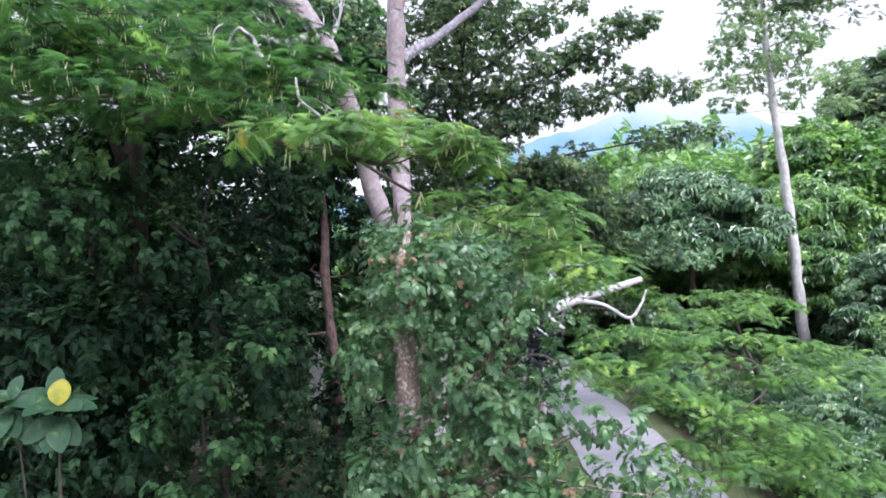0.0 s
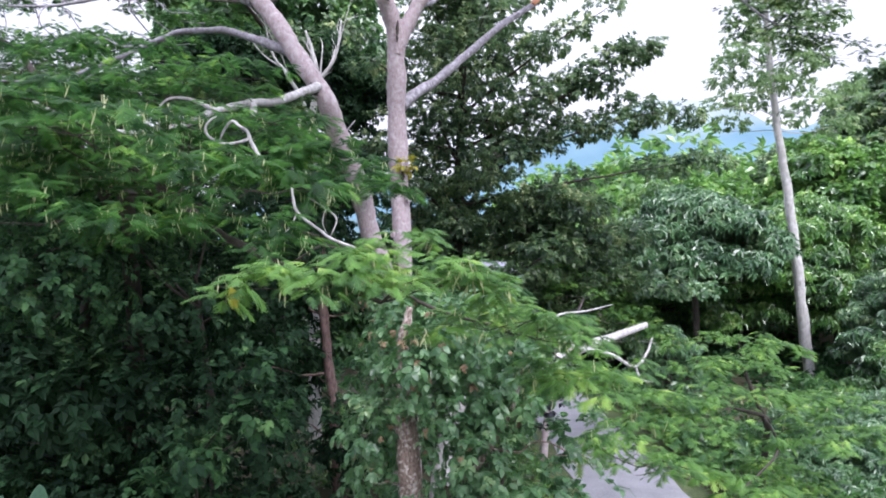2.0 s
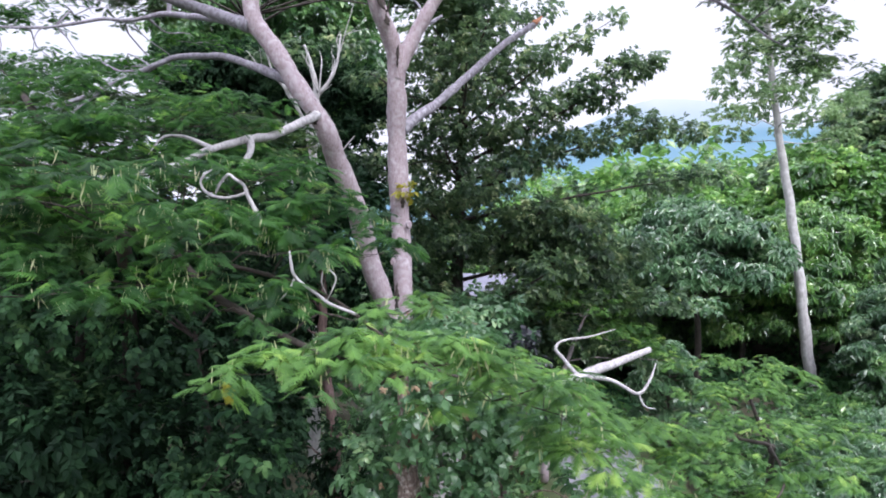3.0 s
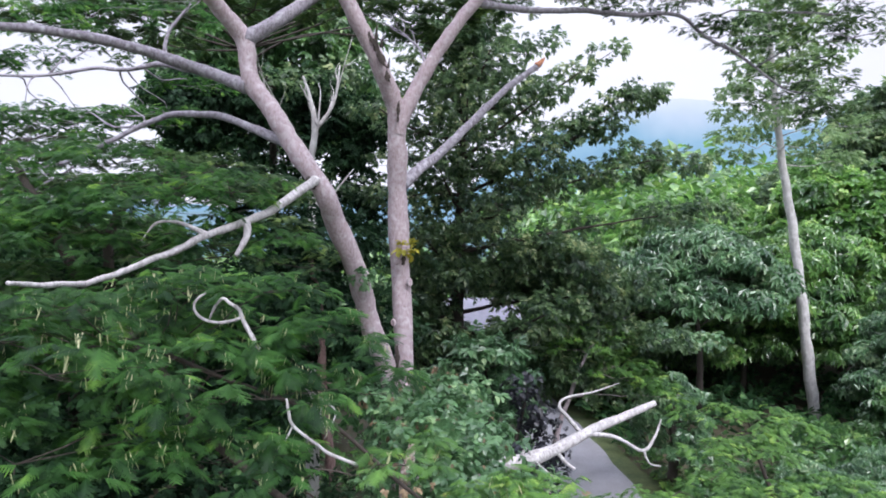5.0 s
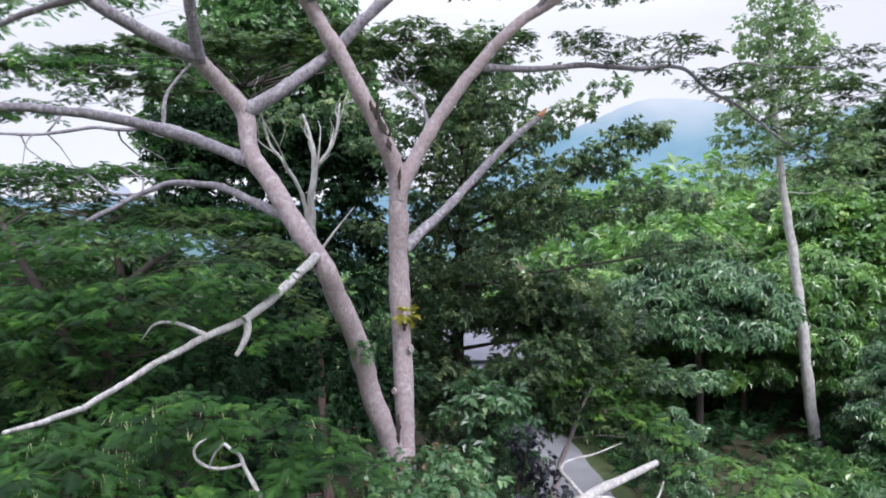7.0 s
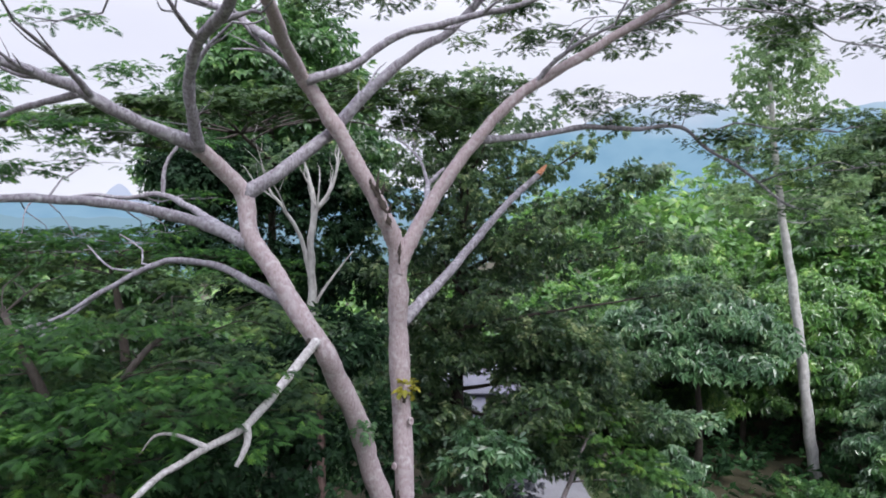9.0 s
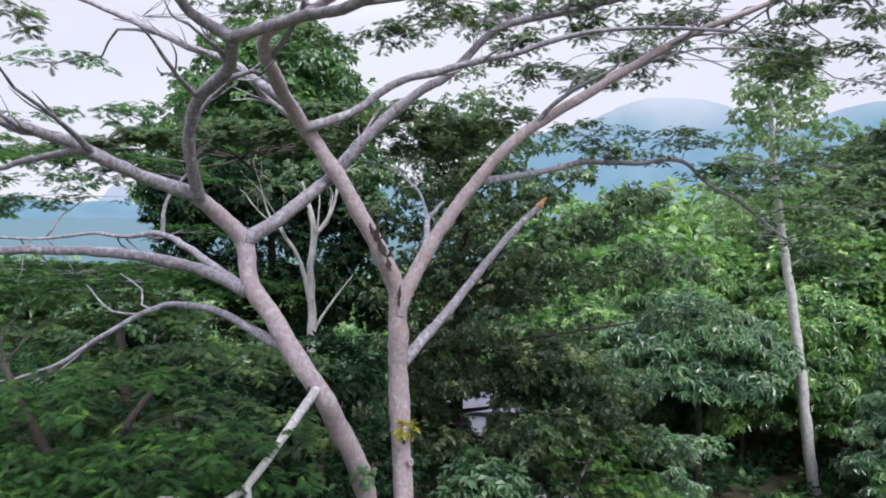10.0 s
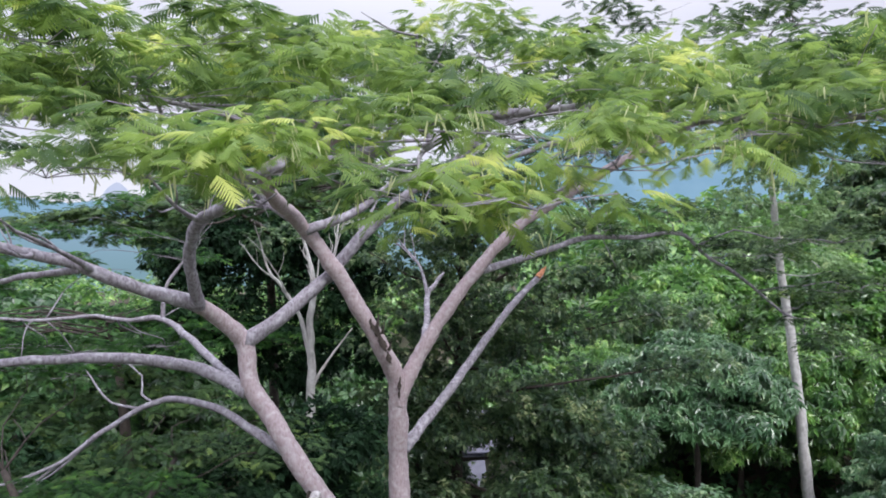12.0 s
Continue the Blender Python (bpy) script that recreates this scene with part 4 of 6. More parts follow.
for k in range(64):
    x, y = 0.2 + 11.5 * rng.random(), 12.0 + 10.5 * rng.random()
    r = 0.45 + 0.4 * rng.random()
    THIN.append((x, y, 20.55 - 0.012 * (y - 16) ** 2 + 0.06 * min(x, 6) + (rng.random() - 0.5) * 1.1, r * 1.25, r, 0.16))
for k in range(15):
    x, y = -5.0 + 5.4 * rng.random(), 13.0 + 7.0 * rng.random()
    r = 0.45 + 0.35 * rng.random()
    THIN.append((x, y, 20.7 + (rng.random() - 0.5) * 0.9, r * 1.25, r, 0.14))
TOP_BACK += [(8.5, 18.5, 19.8, 1.2, 0.8, 0.18), (10.2, 18.5, 20.2, 1.3, 0.8, 0.18), (11.6, 19, 19.6, 1.2, 0.8, 0.18), (7.2, 19, 20.6, 1.2, 0.8, 0.16), (9.4, 18, 21.0, 1.2, 0.8, 0.16), (5.5, 20.4, 17.75, 0.9, 0.6, 0.14), (4.5, 20.0, 17.8, 0.8, 0.5, 0.12), (7.6, 20.6, 17.4, 0.9, 0.6, 0.14), (6.9, 20.6, 18.1, 0.8, 0.6, 0.14), (8.6, 20.3, 16.7, 0.8, 0.6, 0.16), (3.8, 19.4, 17.9, 0.7, 0.5, 0.12), (3.0, 12.0, 21.0, 1.6, 0.9, 0.2), (5.4, 12.0, 21.0, 1.6, 0.9, 0.2), (7.4, 12.6, 20.9, 1.5, 0.9, 0.2)]
forks(silk, LIMB_BARK, 16.6, 4)
boughs(silk, TOP_FRONT, LIMB_BARK, 4, 0.014)
boughs(silk, TOP_BACK + THIN + LEFT_TIERS, LIMB_BARK, 5, 0.022)
# front layers take the leaf painted sunlit, high layers the one painted shaded
feather_crown(silk, TOP_FRONT[:11], FEATHER_SUNLIT, 26, 9, 0.16, FRONDS_MID, level=0.9, pods=0.12, pod_size=0.085, name="front_crown", label="feathery frond layers coloured as sunlit")
feather_crown(silk, TOP_FRONT[11:], FEATHER_SUNLIT, 20, 8, 0.2, FRONDS_SHORT, level=0.8, pods=0.06, pod_size=0.1, name="middle_crown", label="feathery frond layers coloured as sunlit")
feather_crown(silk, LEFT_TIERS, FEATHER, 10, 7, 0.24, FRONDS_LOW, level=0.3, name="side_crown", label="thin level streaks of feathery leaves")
feather_crown(silk, TOP_BACK, FEATHER_SHADED, 13, 7, 0.22, FRONDS_LOW, level=0.35, name="high_crown", label="thin flat layers of feathery leaves")
feather_crown(silk, THIN, FEATHER_SHADED, 12, 6, 0.24, FRONDS_LOW, level=0.4, name="thin_crown")

# ---------------------------------------------------------------- feathery trees below it
low = thing("silk_tree", "leaning silk tree with layered feathery fronds and pods", "tree")
limb("trunk", low, DARK_BARK, [(-8.0, 18.0, 0.4, 0.3), (-7.8, 17.6, 3, 0.25), (-7.4, 16.6, 6, 0.2), (-6.6, 14.6, 8.8, 0.16), (-5.6, 12.2, 10.0, 0.12)])
limb("limb", low, DARK_BARK, [(-5.8, 12.6, 9.8, 0.1), (-4.6, 10.6, 9.6, 0.09), (-3.4, 8.8, 9.4, 0.06), (-2.2, 7.6, 8.8, 0.04), (-0.6, 6.4, 8.3, 0.02)])
limb("limb", low, DARK_BARK, [(-4.6, 10.6, 9.6, 0.04), (-3.2, 9.6, 9.3, 0.03), (-1.6, 8.9, 8.9, 0.025), (-0.2, 8.2, 8.1, 0.02), (1.0, 9.2, 7.7, 0.012)])
limb("limb", low, DARK_BARK, [(-6.6, 14.6, 8.8, 0.12), (-7.4, 13.8, 11.0, 0.1), (-8.8, 14.5, 12.8, 0.06)])
limb("limb", low, DARK_BARK, [(-6.2, 13.4, 9.4, 0.1), (-6.2, 13.6, 11.4, 0.08), (-6.2, 16.5, 12.4, 0.05)])
limb("dead_twig", low, DEAD_BARK, [(-2.14, 8.5, 9.65, 0.0231), (-2.23, 8.5, 9.83, 0.0231), (-2.3, 8.5, 9.95, 0.0231), (-2.36, 8.5, 10.07, 0.0218), (-2.39, 8.5, 10.17, 0.0204), (-2.49, 8.5, 10.24, 0.0184), (-2.57, 8.5, 10.29, 0.019), (-2.66, 8.5, 10.2, 0.0163), (-2.72, 8.5, 10.07, 0.0109)], "bleached curling twig", 7)
limb("dead_twig", low, DEAD_BARK, [(-2.37, 8.5, 10.08, 0.015), (-2.48, 8.5, 10.04, 0.0163), (-2.62, 8.5, 10.02, 0.0163), (-2.76, 8.5, 10.05, 0.0163), (-2.86, 8.5, 10.12, 0.0156), (-2.89, 8.5, 10.22, 0.0143), (-2.84, 8.5, 10.3, 0.0122), (-2.76, 8.5, 10.35, 0.0068)], sides=7)
limb("dead_twig", low, DEAD_BARK, [(-1.64, 7.5, 9.41, 0.00816), (-1.62, 7.5, 9.27, 0.0136), (-1.59, 7.5, 9.16, 0.015), (-1.47, 7.5, 9.05, 0.0156), (-1.34, 7.5, 8.96, 0.0163), (-1.23, 7.5, 8.88, 0.017), (-0.96, 7.5, 8.77, 0.0177)], sides=7)
limb("dead_twig", low, DEAD_BARK, [(-1.59, 7.5, 9.13, 0.00952), (-1.65, 7.5, 9.01, 0.00816), (-1.74, 7.5, 8.91, 0.00476)], sides=6)
limb("dead_twig", low, DEAD_BARK, [(-1.61, 8.2, 9.36, 0.00544), (-1.4, 8.2, 9.23, 0.00952), (-1.28, 8.2, 9.12, 0.00952), (-1.32, 8.2, 8.97, 0.00816), (-1.4, 8.2, 8.82, 0.00408)], sides=6)
limb("dead_twig", low, DEAD_BARK, [(-1.41, 8.2, 9.23, 0.00816), (-1.44, 8.2, 9.07, 0.0068), (-1.39, 8.2, 8.94, 0.0034)], sides=6)
NEAR = [(-1.15, 8.2, 9.5, 0.8, 0.6, 0.2), (-1.9, 7.7, 9.5, 0.8, 0.6, 0.2), (-0.5, 7.5, 8.9, 0.6, 0.5, 0.18), (-3.3, 9.6, 10.4, 0.7, 0.6, 0.2), (-4.3, 9.3, 10.12, 0.9, 0.6, 0.2), (-5.2, 9.0, 10.1, 0.9, 0.6, 0.2), (-3.0, 8.0, 9.7, 1.5, 1.2, 0.3), (-4.7, 8.4, 9.8, 1.4, 1.1, 0.3), (-1.7, 8.9, 9.9, 1.0, 1.0, 0.28), (-2.3, 7.4, 9.0, 1.1, 0.9, 0.26), (-3.8, 6.8, 9.2, 1.4, 0.9, 0.28), (-5.8, 9.2, 10.0, 1.4, 1.0, 0.3), (-3.2, 10.0, 9.9, 1.2, 1.0, 0.3), (-4.9, 12.4, 11.7, 1.8, 1.3, 0.35)]
NEAR += [(-6.6, 13.8, 12.6, 2.0, 1.5, 0.35), (-8.7, 14.5, 12.1, 1.7, 1.2, 0.3), (-8.2, 12.5, 11.5, 1.6, 1.0, 0.3), (-5.0, 12.0, 10.9, 1.3, 0.9, 0.3), (-3.6, 12.8, 11.1, 1.2, 0.9, 0.3), (-6.6, 12.2, 11.5, 1.4, 0.9, 0.3), (-6.2, 12.6, 10.3, 1.2, 0.9, 0.3), (-5.4, 11.2, 10.0, 1.2, 0.9, 0.3), (-7.4, 14.0, 10.4, 1.4, 0.9, 0.3), (-1.35, 6.1, 8.55, 0.75, 0.5, 0.14), (-0.4, 6.4, 8.6, 0.9, 0.6, 0.18), (0.4, 7.3, 8.1, 0.8, 0.7, 0.22), (1.0, 9.2, 7.9, 0.8, 0.9, 0.25), (-7.4, 11.8, 11.2, 1.6, 1.2, 0.35)]
NEAR += [(-6.0, 12.0, 11.3, 1.4, 0.9, 0.3), (-5.6, 8.2, 9.9, 1.3, 1.1, 0.3), (1.5, 8.6, 7.5, 0.7, 0.6, 0.2), (2.0, 9.6, 6.95, 0.7, 0.6, 0.2), (1.4, 7.7, 7.4, 0.6, 0.5, 0.18), (2.6, 10.4, 6.2, 0.6, 0.5, 0.2), (-0.1, 6.8, 8.5, 0.6, 0.5, 0.16)]
FAR_LEFT = [(-9.2, 12.8, 11.3, 1.8, 1.2, 0.3), (-11, 14, 11.8, 2, 1.4, 0.25), (-8, 16, 12.3, 1.8, 1.2, 0.18), (-12.5, 17.5, 13.3, 2.2, 1.2, 0.16), (-7.6, 12.6, 10.4, 1.6, 1.0, 0.4), (-4.6, 14.2, 12.0, 1.4, 1.0, 0.25), (-13.5, 20, 13.8, 2.2, 1.2, 0.16), (-4.2, 18, 12.2, 1.6, 1.3, 0.3), (-10.5, 18, 13.1, 2.4, 1.4, 0.18), (-6.2, 17, 12.6, 2.2, 1.4, 0.25), (-12.5, 16, 12.0, 2.5, 1.6, 0.3), (-9.0, 16, 11.4, 2.5, 1.6, 0.4), (-11.5, 19, 12.5, 2.4, 1.4, 0.2), (-8.2, 19, 13.3, 1.8, 1.2, 0.16)]
FAR_LEFT += [(-9.8, 20, 13.7, 2.0, 1.2, 0.16), (-6.4, 19.6, 13.2, 1.5, 1.1, 0.16), (-5.0, 19.2, 12.6, 1.4, 1.0, 0.2), (-12.0, 21, 14.2, 2.0, 1.2, 0.16), (-5.2, 14.6, 10.8, 1.5, 1.0, 0.35), (-6.8, 15.2, 11.0, 1.5, 1.0, 0.35), (-3.9, 15.8, 11.2, 1.2, 1.0, 0.35), (-2.9, 16.8, 10.6, 0.9, 0.8, 0.35)]
NEAR = [(x, y, z, rx, ry, rz * 0.75) for x, y, z, rx, ry, rz in NEAR]
NEAR += [(-3.7, 12.4, 11.95, 1.0, 0.8, 0.2), (-4.4, 8.4, 10.2, 1.0, 0.5, 0.15), (-4.2, 7.0, 10.15, 0.6, 0.4, 0.12), (-3.4, 6.6, 9.95, 0.9, 0.5, 0.15), (-4.5, 7.4, 10.1, 0.8, 0.5, 0.15), (-3.3, 9.3, 10.5, 0.9, 0.6, 0.16), (-2.6, 9.45, 10.45, 0.8, 0.5, 0.15), (-5.2, 8.6, 10.3, 0.9, 0.5, 0.15), (-4.0, 8.2, 10.3, 0.8, 0.4, 0.1), (-4.0, 7.6, 10.3, 0.6, 0.35, 0.1), (-4.0, 7.0, 10.32, 0.5, 0.35, 0.1)]
LOW_FRONT = [p for p in NEAR if p[1] < 8.0 and p[2] < 8.95 or p[0] > 0.3]
LOW_FRONT += [(-0.9, 6.2, 8.66, 0.6, 0.4, 0.12), (0.2, 6.7, 8.5, 0.6, 0.5, 0.14), (0.9, 7.3, 8.0, 0.6, 0.5, 0.15)]
NEAR = [p for p in NEAR if p not in LOW_FRONT]
boughs(low, LOW_FRONT + NEAR + FAR_LEFT, DARK_BARK, 4, 0.012)
feather_crown(low, [p for p in NEAR if p[1] < 11], FEATHER, 10, 8, 0.26, FRONDS_MID, level=0.75, pods=0.16, pod_size=0.115, label="layered fronds of fine leaflets")
feather_crown(low, LOW_FRONT, FEATHER_LIME, 15, 8, 0.22, FRONDS_MID, level=0.7, pods=0.06, name="front_fronds", label="bright young fronds reaching forward")
feather_crown(low, [p for p in NEAR if p[1] >= 11], FEATHER, 9, 8, 0.27, FRONDS_SHORT, level=0.6, name="upper_crown")
# the big crown's shade is put into these rear leaves' colour
feather_crown(low, FAR_LEFT, FEATHER_SHADED, 8, 7, 0.28, FRONDS_LOW, level=0.35, name="rear_crown")

at = np.array([(-1.64, 5.5, 8.5), (-1.6, 5.48, 8.48), (-1.67, 5.52, 8.5)])
way = np.array([(0.1, -0.2, -1.0), (-0.25, -0.1, -0.9), (0.35, -0.2, -0.9)])
put("yellow_frond", mesh_from("yellow_frond", *stamp(FRONDS_MID, np.array([0, 1, 2]), at, frames_of(way, np.array([(0, -1.0, 0.2)] * 3), np.array([0.17, 0.13, 0.11])))), YELLOW, low, "yellowed hanging frond")

shrub = thing("silk_tree", "young silk tree with feathery boughs over the lane", "tree")
limb("trunk", shrub, DARK_BARK, [(9.9, 21.6, 0.2, 0.1), (9.6, 20.7, 2.0, 0.09), (9.0, 19.2, 3.8, 0.08), (8.1, 17.5, 4.5, 0.06), (6.8, 16.4, 5.0, 0.03)])
limb("limb", shrub, DARK_BARK, [(9.0, 19.2, 3.8, 0.07), (8.7, 19.6, 4.9, 0.05), (8.6, 20.2, 6.0, 0.03)])
limb("limb", shrub, DARK_BARK, [(8.1, 17.5, 4.5, 0.04), (7.2, 15.0, 4.4, 0.025), (5.4, 13.2, 4.0, 0.015)])
RIGHT = [(4.0, 11.7, 3.5, 0.6, 0.5, 0.25), (4.5, 11.0, 2.5, 0.7, 0.5, 0.25), (8.4, 17.4, 3.2, 1.2, 0.8, 0.3), (9.0, 18.6, 2.4, 1.0, 0.8, 0.3), (3.2, 12.6, 5.3, 0.7, 0.6, 0.25), (4.6, 10.6, 1.9, 0.8, 0.6, 0.25), (5.4, 10.9, 1.7, 0.9, 0.7, 0.25), (2.7, 11.6, 5.5, 0.6, 0.5, 0.25), (3.6, 12.0, 5.1, 0.7, 0.5, 0.25), (4.6, 13.2, 4.7, 0.9, 0.9, 0.3), (5.2, 12.2, 3.6, 0.9, 0.8, 0.3), (6.0, 11.2, 2.5, 1.1, 0.8, 0.3), (5.4, 14.4, 5.2, 1.2, 0.9, 0.3), (4.2, 14.7, 5.6, 1.2, 1.1, 0.3)]
RIGHT += [(6.6, 15.8, 5.4, 1.7, 1.4, 0.35), (8.6, 20.3, 6.1, 1.8, 1.4, 0.3), (5.6, 13.0, 4.2, 1.3, 1.1, 0.35), (7.0, 12.9, 3.5, 1.2, 1.0, 0.35), (8.8, 15.2, 4.7, 1.5, 1.2, 0.3), (4.3, 12.1, 3.9, 0.7, 0.6, 0.25), (7.2, 14.2, 3.0, 1.1, 0.9, 0.3), (8.3, 15.6, 3.2, 1.2, 0.9, 0.3), (4.9, 11.3, 2.8, 0.8, 0.6, 0.25), (3.9, 13.2, 4.9, 0.7, 0.7, 0.25), (9.7, 18.0, 4.8, 1.6, 1.2, 0.3), (7.6, 18.2, 5.7, 1.6, 1.3, 0.3), (6.2, 11.4, 2.6, 1.2, 0.9, 0.4)]
RIGHT = [(x, y, z, rx, ry, rz * 0.55) for x, y, z, rx, ry, rz in RIGHT]
boughs(shrub, RIGHT, DARK_BARK, 4, 0.01)
feather_crown(shrub, RIGHT, FEATHER_LIME, 8, 8, 0.3, FRONDS_SHORT, pods=0.02, level=0.6)

shrub_b = thing("silk_tree", "small feathery silk tree beside the lane", "tree")
limb("trunk", shrub_b, SILK_BARK, [(4.0, 27.6, 0.1, 0.16), (4.3, 27.4, 3, 0.12), (5.0, 27.2, 5.4, 0.08), (5.6, 27, 7.0, 0.04)])
SMALL = [(5.2, 26.8, 7.2, 1.6, 1.3, 0.35), (6.8, 27.0, 6.4, 1.3, 1.1, 0.3), (4.2, 27.6, 8.0, 1.3, 1.1, 0.3), (6.2, 28.0, 7.6, 1.2, 1.0, 0.25), (7.6, 26.8, 5.9, 1.2, 0.9, 0.22), (8.4, 27.2, 5.2, 1.0, 0.8, 0.2)]
boughs(shrub_b, SMALL, SILK_BARK, 3, 0.02)
feather_crown(shrub_b, SMALL, FEATHER_LIME, 9, 7, 0.36, FRONDS_LOW, level=0.6)

for lab, c, mat in (("yellow-green fern tuft clinging to the stem", (-0.93, 17.05, 10.75), YELLOW), ("green leafy tuft clinging to the stem", (-1.85, 15.6, 10.2), BROAD)):
    tuft = thing("epiphyte", lab, "plant")
    tagged(leafy_crown(tuft, [(*c, 0.16, 0.14, 0.18)], mat, SPRIGS, 60, 0.26, 0.1, name="leaf_tuft", shell=0.2), kind="stuff")

# ---------------------------------------------------------------- dead tree over the lane
dead = thing("dead_tree", "bleached dead tree leaning over the lane", "tree")
limb("trunk", dead, DEAD_BARK, [(-0.4, 17.6, 0.1, 0.26), (-0.2, 17.4, 2, 0.24), (0.1, 17.3, 4.2, 0.22), (0.79, 17.2, 5.5, 0.2), (1.88, 17.3, 5.67, 0.18), (2.69, 17.6, 5.88, 0.15), (3.65, 18.2, 6.15, 0.13), (4.58, 18.7, 6.37, 0.11), (5.63, 19.2, 6.64, 0.085)])
limb("limb", dead, DEAD_BARK, [(3.55, 18.15, 6.1, 0.06), (4.3, 18.2, 6.0, 0.05), (5.06, 18.3, 5.65, 0.045), (5.38, 18.4, 5.94, 0.035), (5.58, 18.5, 6.38, 0.02)], sides=7)
limb("limb", dead, DEAD_BARK, [(3.45, 18.05, 6.1, 0.05), (3.04, 18.0, 6.57, 0.05), (2.83, 18.0, 6.85, 0.04), (3.06, 18.1, 7.04, 0.03), (3.79, 18.5, 7.09, 0.025), (4.63, 19.0, 7.22, 0.01)], sides=7)
limb("limb", dead, DEAD_BARK, [(2.65, 17.6, 5.86, 0.05), (2.88, 17.5, 5.6, 0.045), (3.13, 17.4, 5.45, 0.04)], sides=7)
limb("limb", dead, DEAD_BARK, [(2.02, 17.3, 5.67, 0.06), (1.8, 17.2, 5.84, 0.04), (1.98, 17.2, 6.07, 0.03), (2.07, 17.2, 5.77, 0.025), (2.65, 17.0, 5.3, 0.02)], sides=7)
limb("limb", dead, DEAD_BARK, [(5.06, 18.3, 5.65, 0.03), (5.2, 18.3, 5.32, 0.025), (5.52, 18.3, 5.22, 0.012)], sides=6)

# ---------------------------------------------------------------- leafy tree with a mottled trunk
front = thing("broadleaf_tree", "leafy tree with mottled brown and white trunk", "tree")
limb("trunk", front, MOTTLED_BARK, [(-0.2, 11.5, 0.1, 0.28), (-0.3, 11.5, 2.5, 0.22), (-0.44, 11.5, 4.14, 0.2), (-0.6, 11.5, 5.0, 0.19), (-0.64, 11.5, 5.78, 0.185), (-0.66, 11.5, 6.55, 0.16), (-0.68, 11.5, 7.22, 0.11), (-0.6, 11.6, 7.8, 0.05)], sides=14)
limb("limb", front, MOTTLED_BARK, [(-0.5, 11.5, 4.3, 0.08), (0.4, 11.2, 5.2, 0.06), (1.0, 11.0, 6.2, 0.04), (1.2, 10.8, 7.0, 0.02)])
limb("limb", front, MOTTLED_BARK, [(-0.35, 11.5, 3.2, 0.08), (0.6, 10.8, 3.8, 0.05), (1.4, 10.4, 4.4, 0.03)])
limb("limb", front, MOTTLED_BARK, [(-0.65, 11.5, 6.2, 0.07), (-0.2, 12.6, 7.0, 0.05), (0.3, 13.8, 7.6, 0.03)])
LEAFY = [(-0.95, 15.3, 7.75, 0.5, 0.4, 0.35), (-0.35, 15.3, 7.95, 0.55, 0.4, 0.35), (0.35, 15.2, 7.8, 0.6, 0.5, 0.45), (-1.6, 15.3, 7.7, 0.5, 0.4, 0.4), (-1.0, 15.4, 6.9, 0.9, 0.5, 0.6), (0.0, 15.3, 6.9, 0.9, 0.5, 0.7), (-0.2, 12.8, 7.85, 0.5, 0.4, 0.3), (-0.6, 11.0, 6.9, 0.5, 0.35, 0.7), (-0.5, 11.0, 4.0, 0.45, 0.35, 0.5), (-0.75, 12.3, 7.3, 0.7, 0.5, 0.7), (-1.0, 13.2, 6.0, 0.9, 0.7, 1.2), (-1.0, 13.4, 3.4, 1.1, 0.7, 1.5), (-0.7, 14.0, 7.5, 0.8, 0.7, 0.5), (0.6, 13.6, 6.8, 0.9, 0.7, 0.8)]
LEAFY += [(0.2, 11.2, 6.2, 0.8, 0.6, 0.7), (-0.1, 10.9, 4.4, 0.5, 0.5, 0.8), (0.15, 11.3, 7.3, 0.75, 0.7, 0.8), (0.8, 11.3, 6.7, 0.9, 0.8, 0.8), (0.5, 10.7, 5.5, 0.9, 0.8, 0.8), (1.2, 10.4, 4.8, 0.8, 0.7, 0.9), (0.2, 12.6, 7.6, 0.8, 0.8, 0.5), (-1.2, 11.6, 5.6, 0.45, 0.5, 0.9), (0.9, 10.4, 3.4, 1.0, 0.7, 0.9), (0.1, 14.0, 7.8, 0.9, 0.8, 0.45), (1.5, 11.4, 6.8, 0.6, 0.6, 0.6), (-1.0, 11.6, 3.6, 0.6, 0.6, 0.9), (-0.3, 11.0, 6.9, 0.35, 0.3, 0.5), (0.2, 10.9, 3.2, 0.7, 0.6, 0.8)]
LEAFY += [(1.9, 10.0, 3.4, 0.5, 0.5, 0.8)]
boughs(front, LEAFY, MOTTLED_BARK, 3, 0.02)
leafy_crown(front, LEAFY, BROAD, SPRIGS, 19, 0.31, 0.6, shell=0.15)
leafy_crown(front, LEAFY, DRY, SPRIGS, 0.6, 0.17, 0.9, name="dry_foliage", label="scattered brown dry leaves", shell=0.3)
SPRAYS = [(2.1, 10.3, 5.1, 0.6, 0.5, 0.5), (2.6, 10.0, 4.1, 0.6, 0.5, 0.5), (3.1, 10.2, 3.6, 0.6, 0.5, 0.4), (1.9, 10.6, 6.0, 0.5, 0.4, 0.4), (2.3, 9.8, 3.2, 0.7, 0.5, 0.4), (3.0, 9.7, 4.3, 0.4, 0.4, 0.4), (3.4, 9.9, 3.3, 0.5, 0.4, 0.5), (2.9, 9.5, 2.7, 0.6, 0.4, 0.4), (3.7, 10.1, 2.6, 0.5, 0.4, 0.4), (2.6, 10.0, 5.0, 0.4, 0.3, 0.3)]
boughs(front, SPRAYS, MOTTLED_BARK, 4, 0.02)
leafy_crown(front, SPRAYS, BROAD, SPRIGS, 9, 0.32, 0.4, name="outer_sprays", shell=0.1)

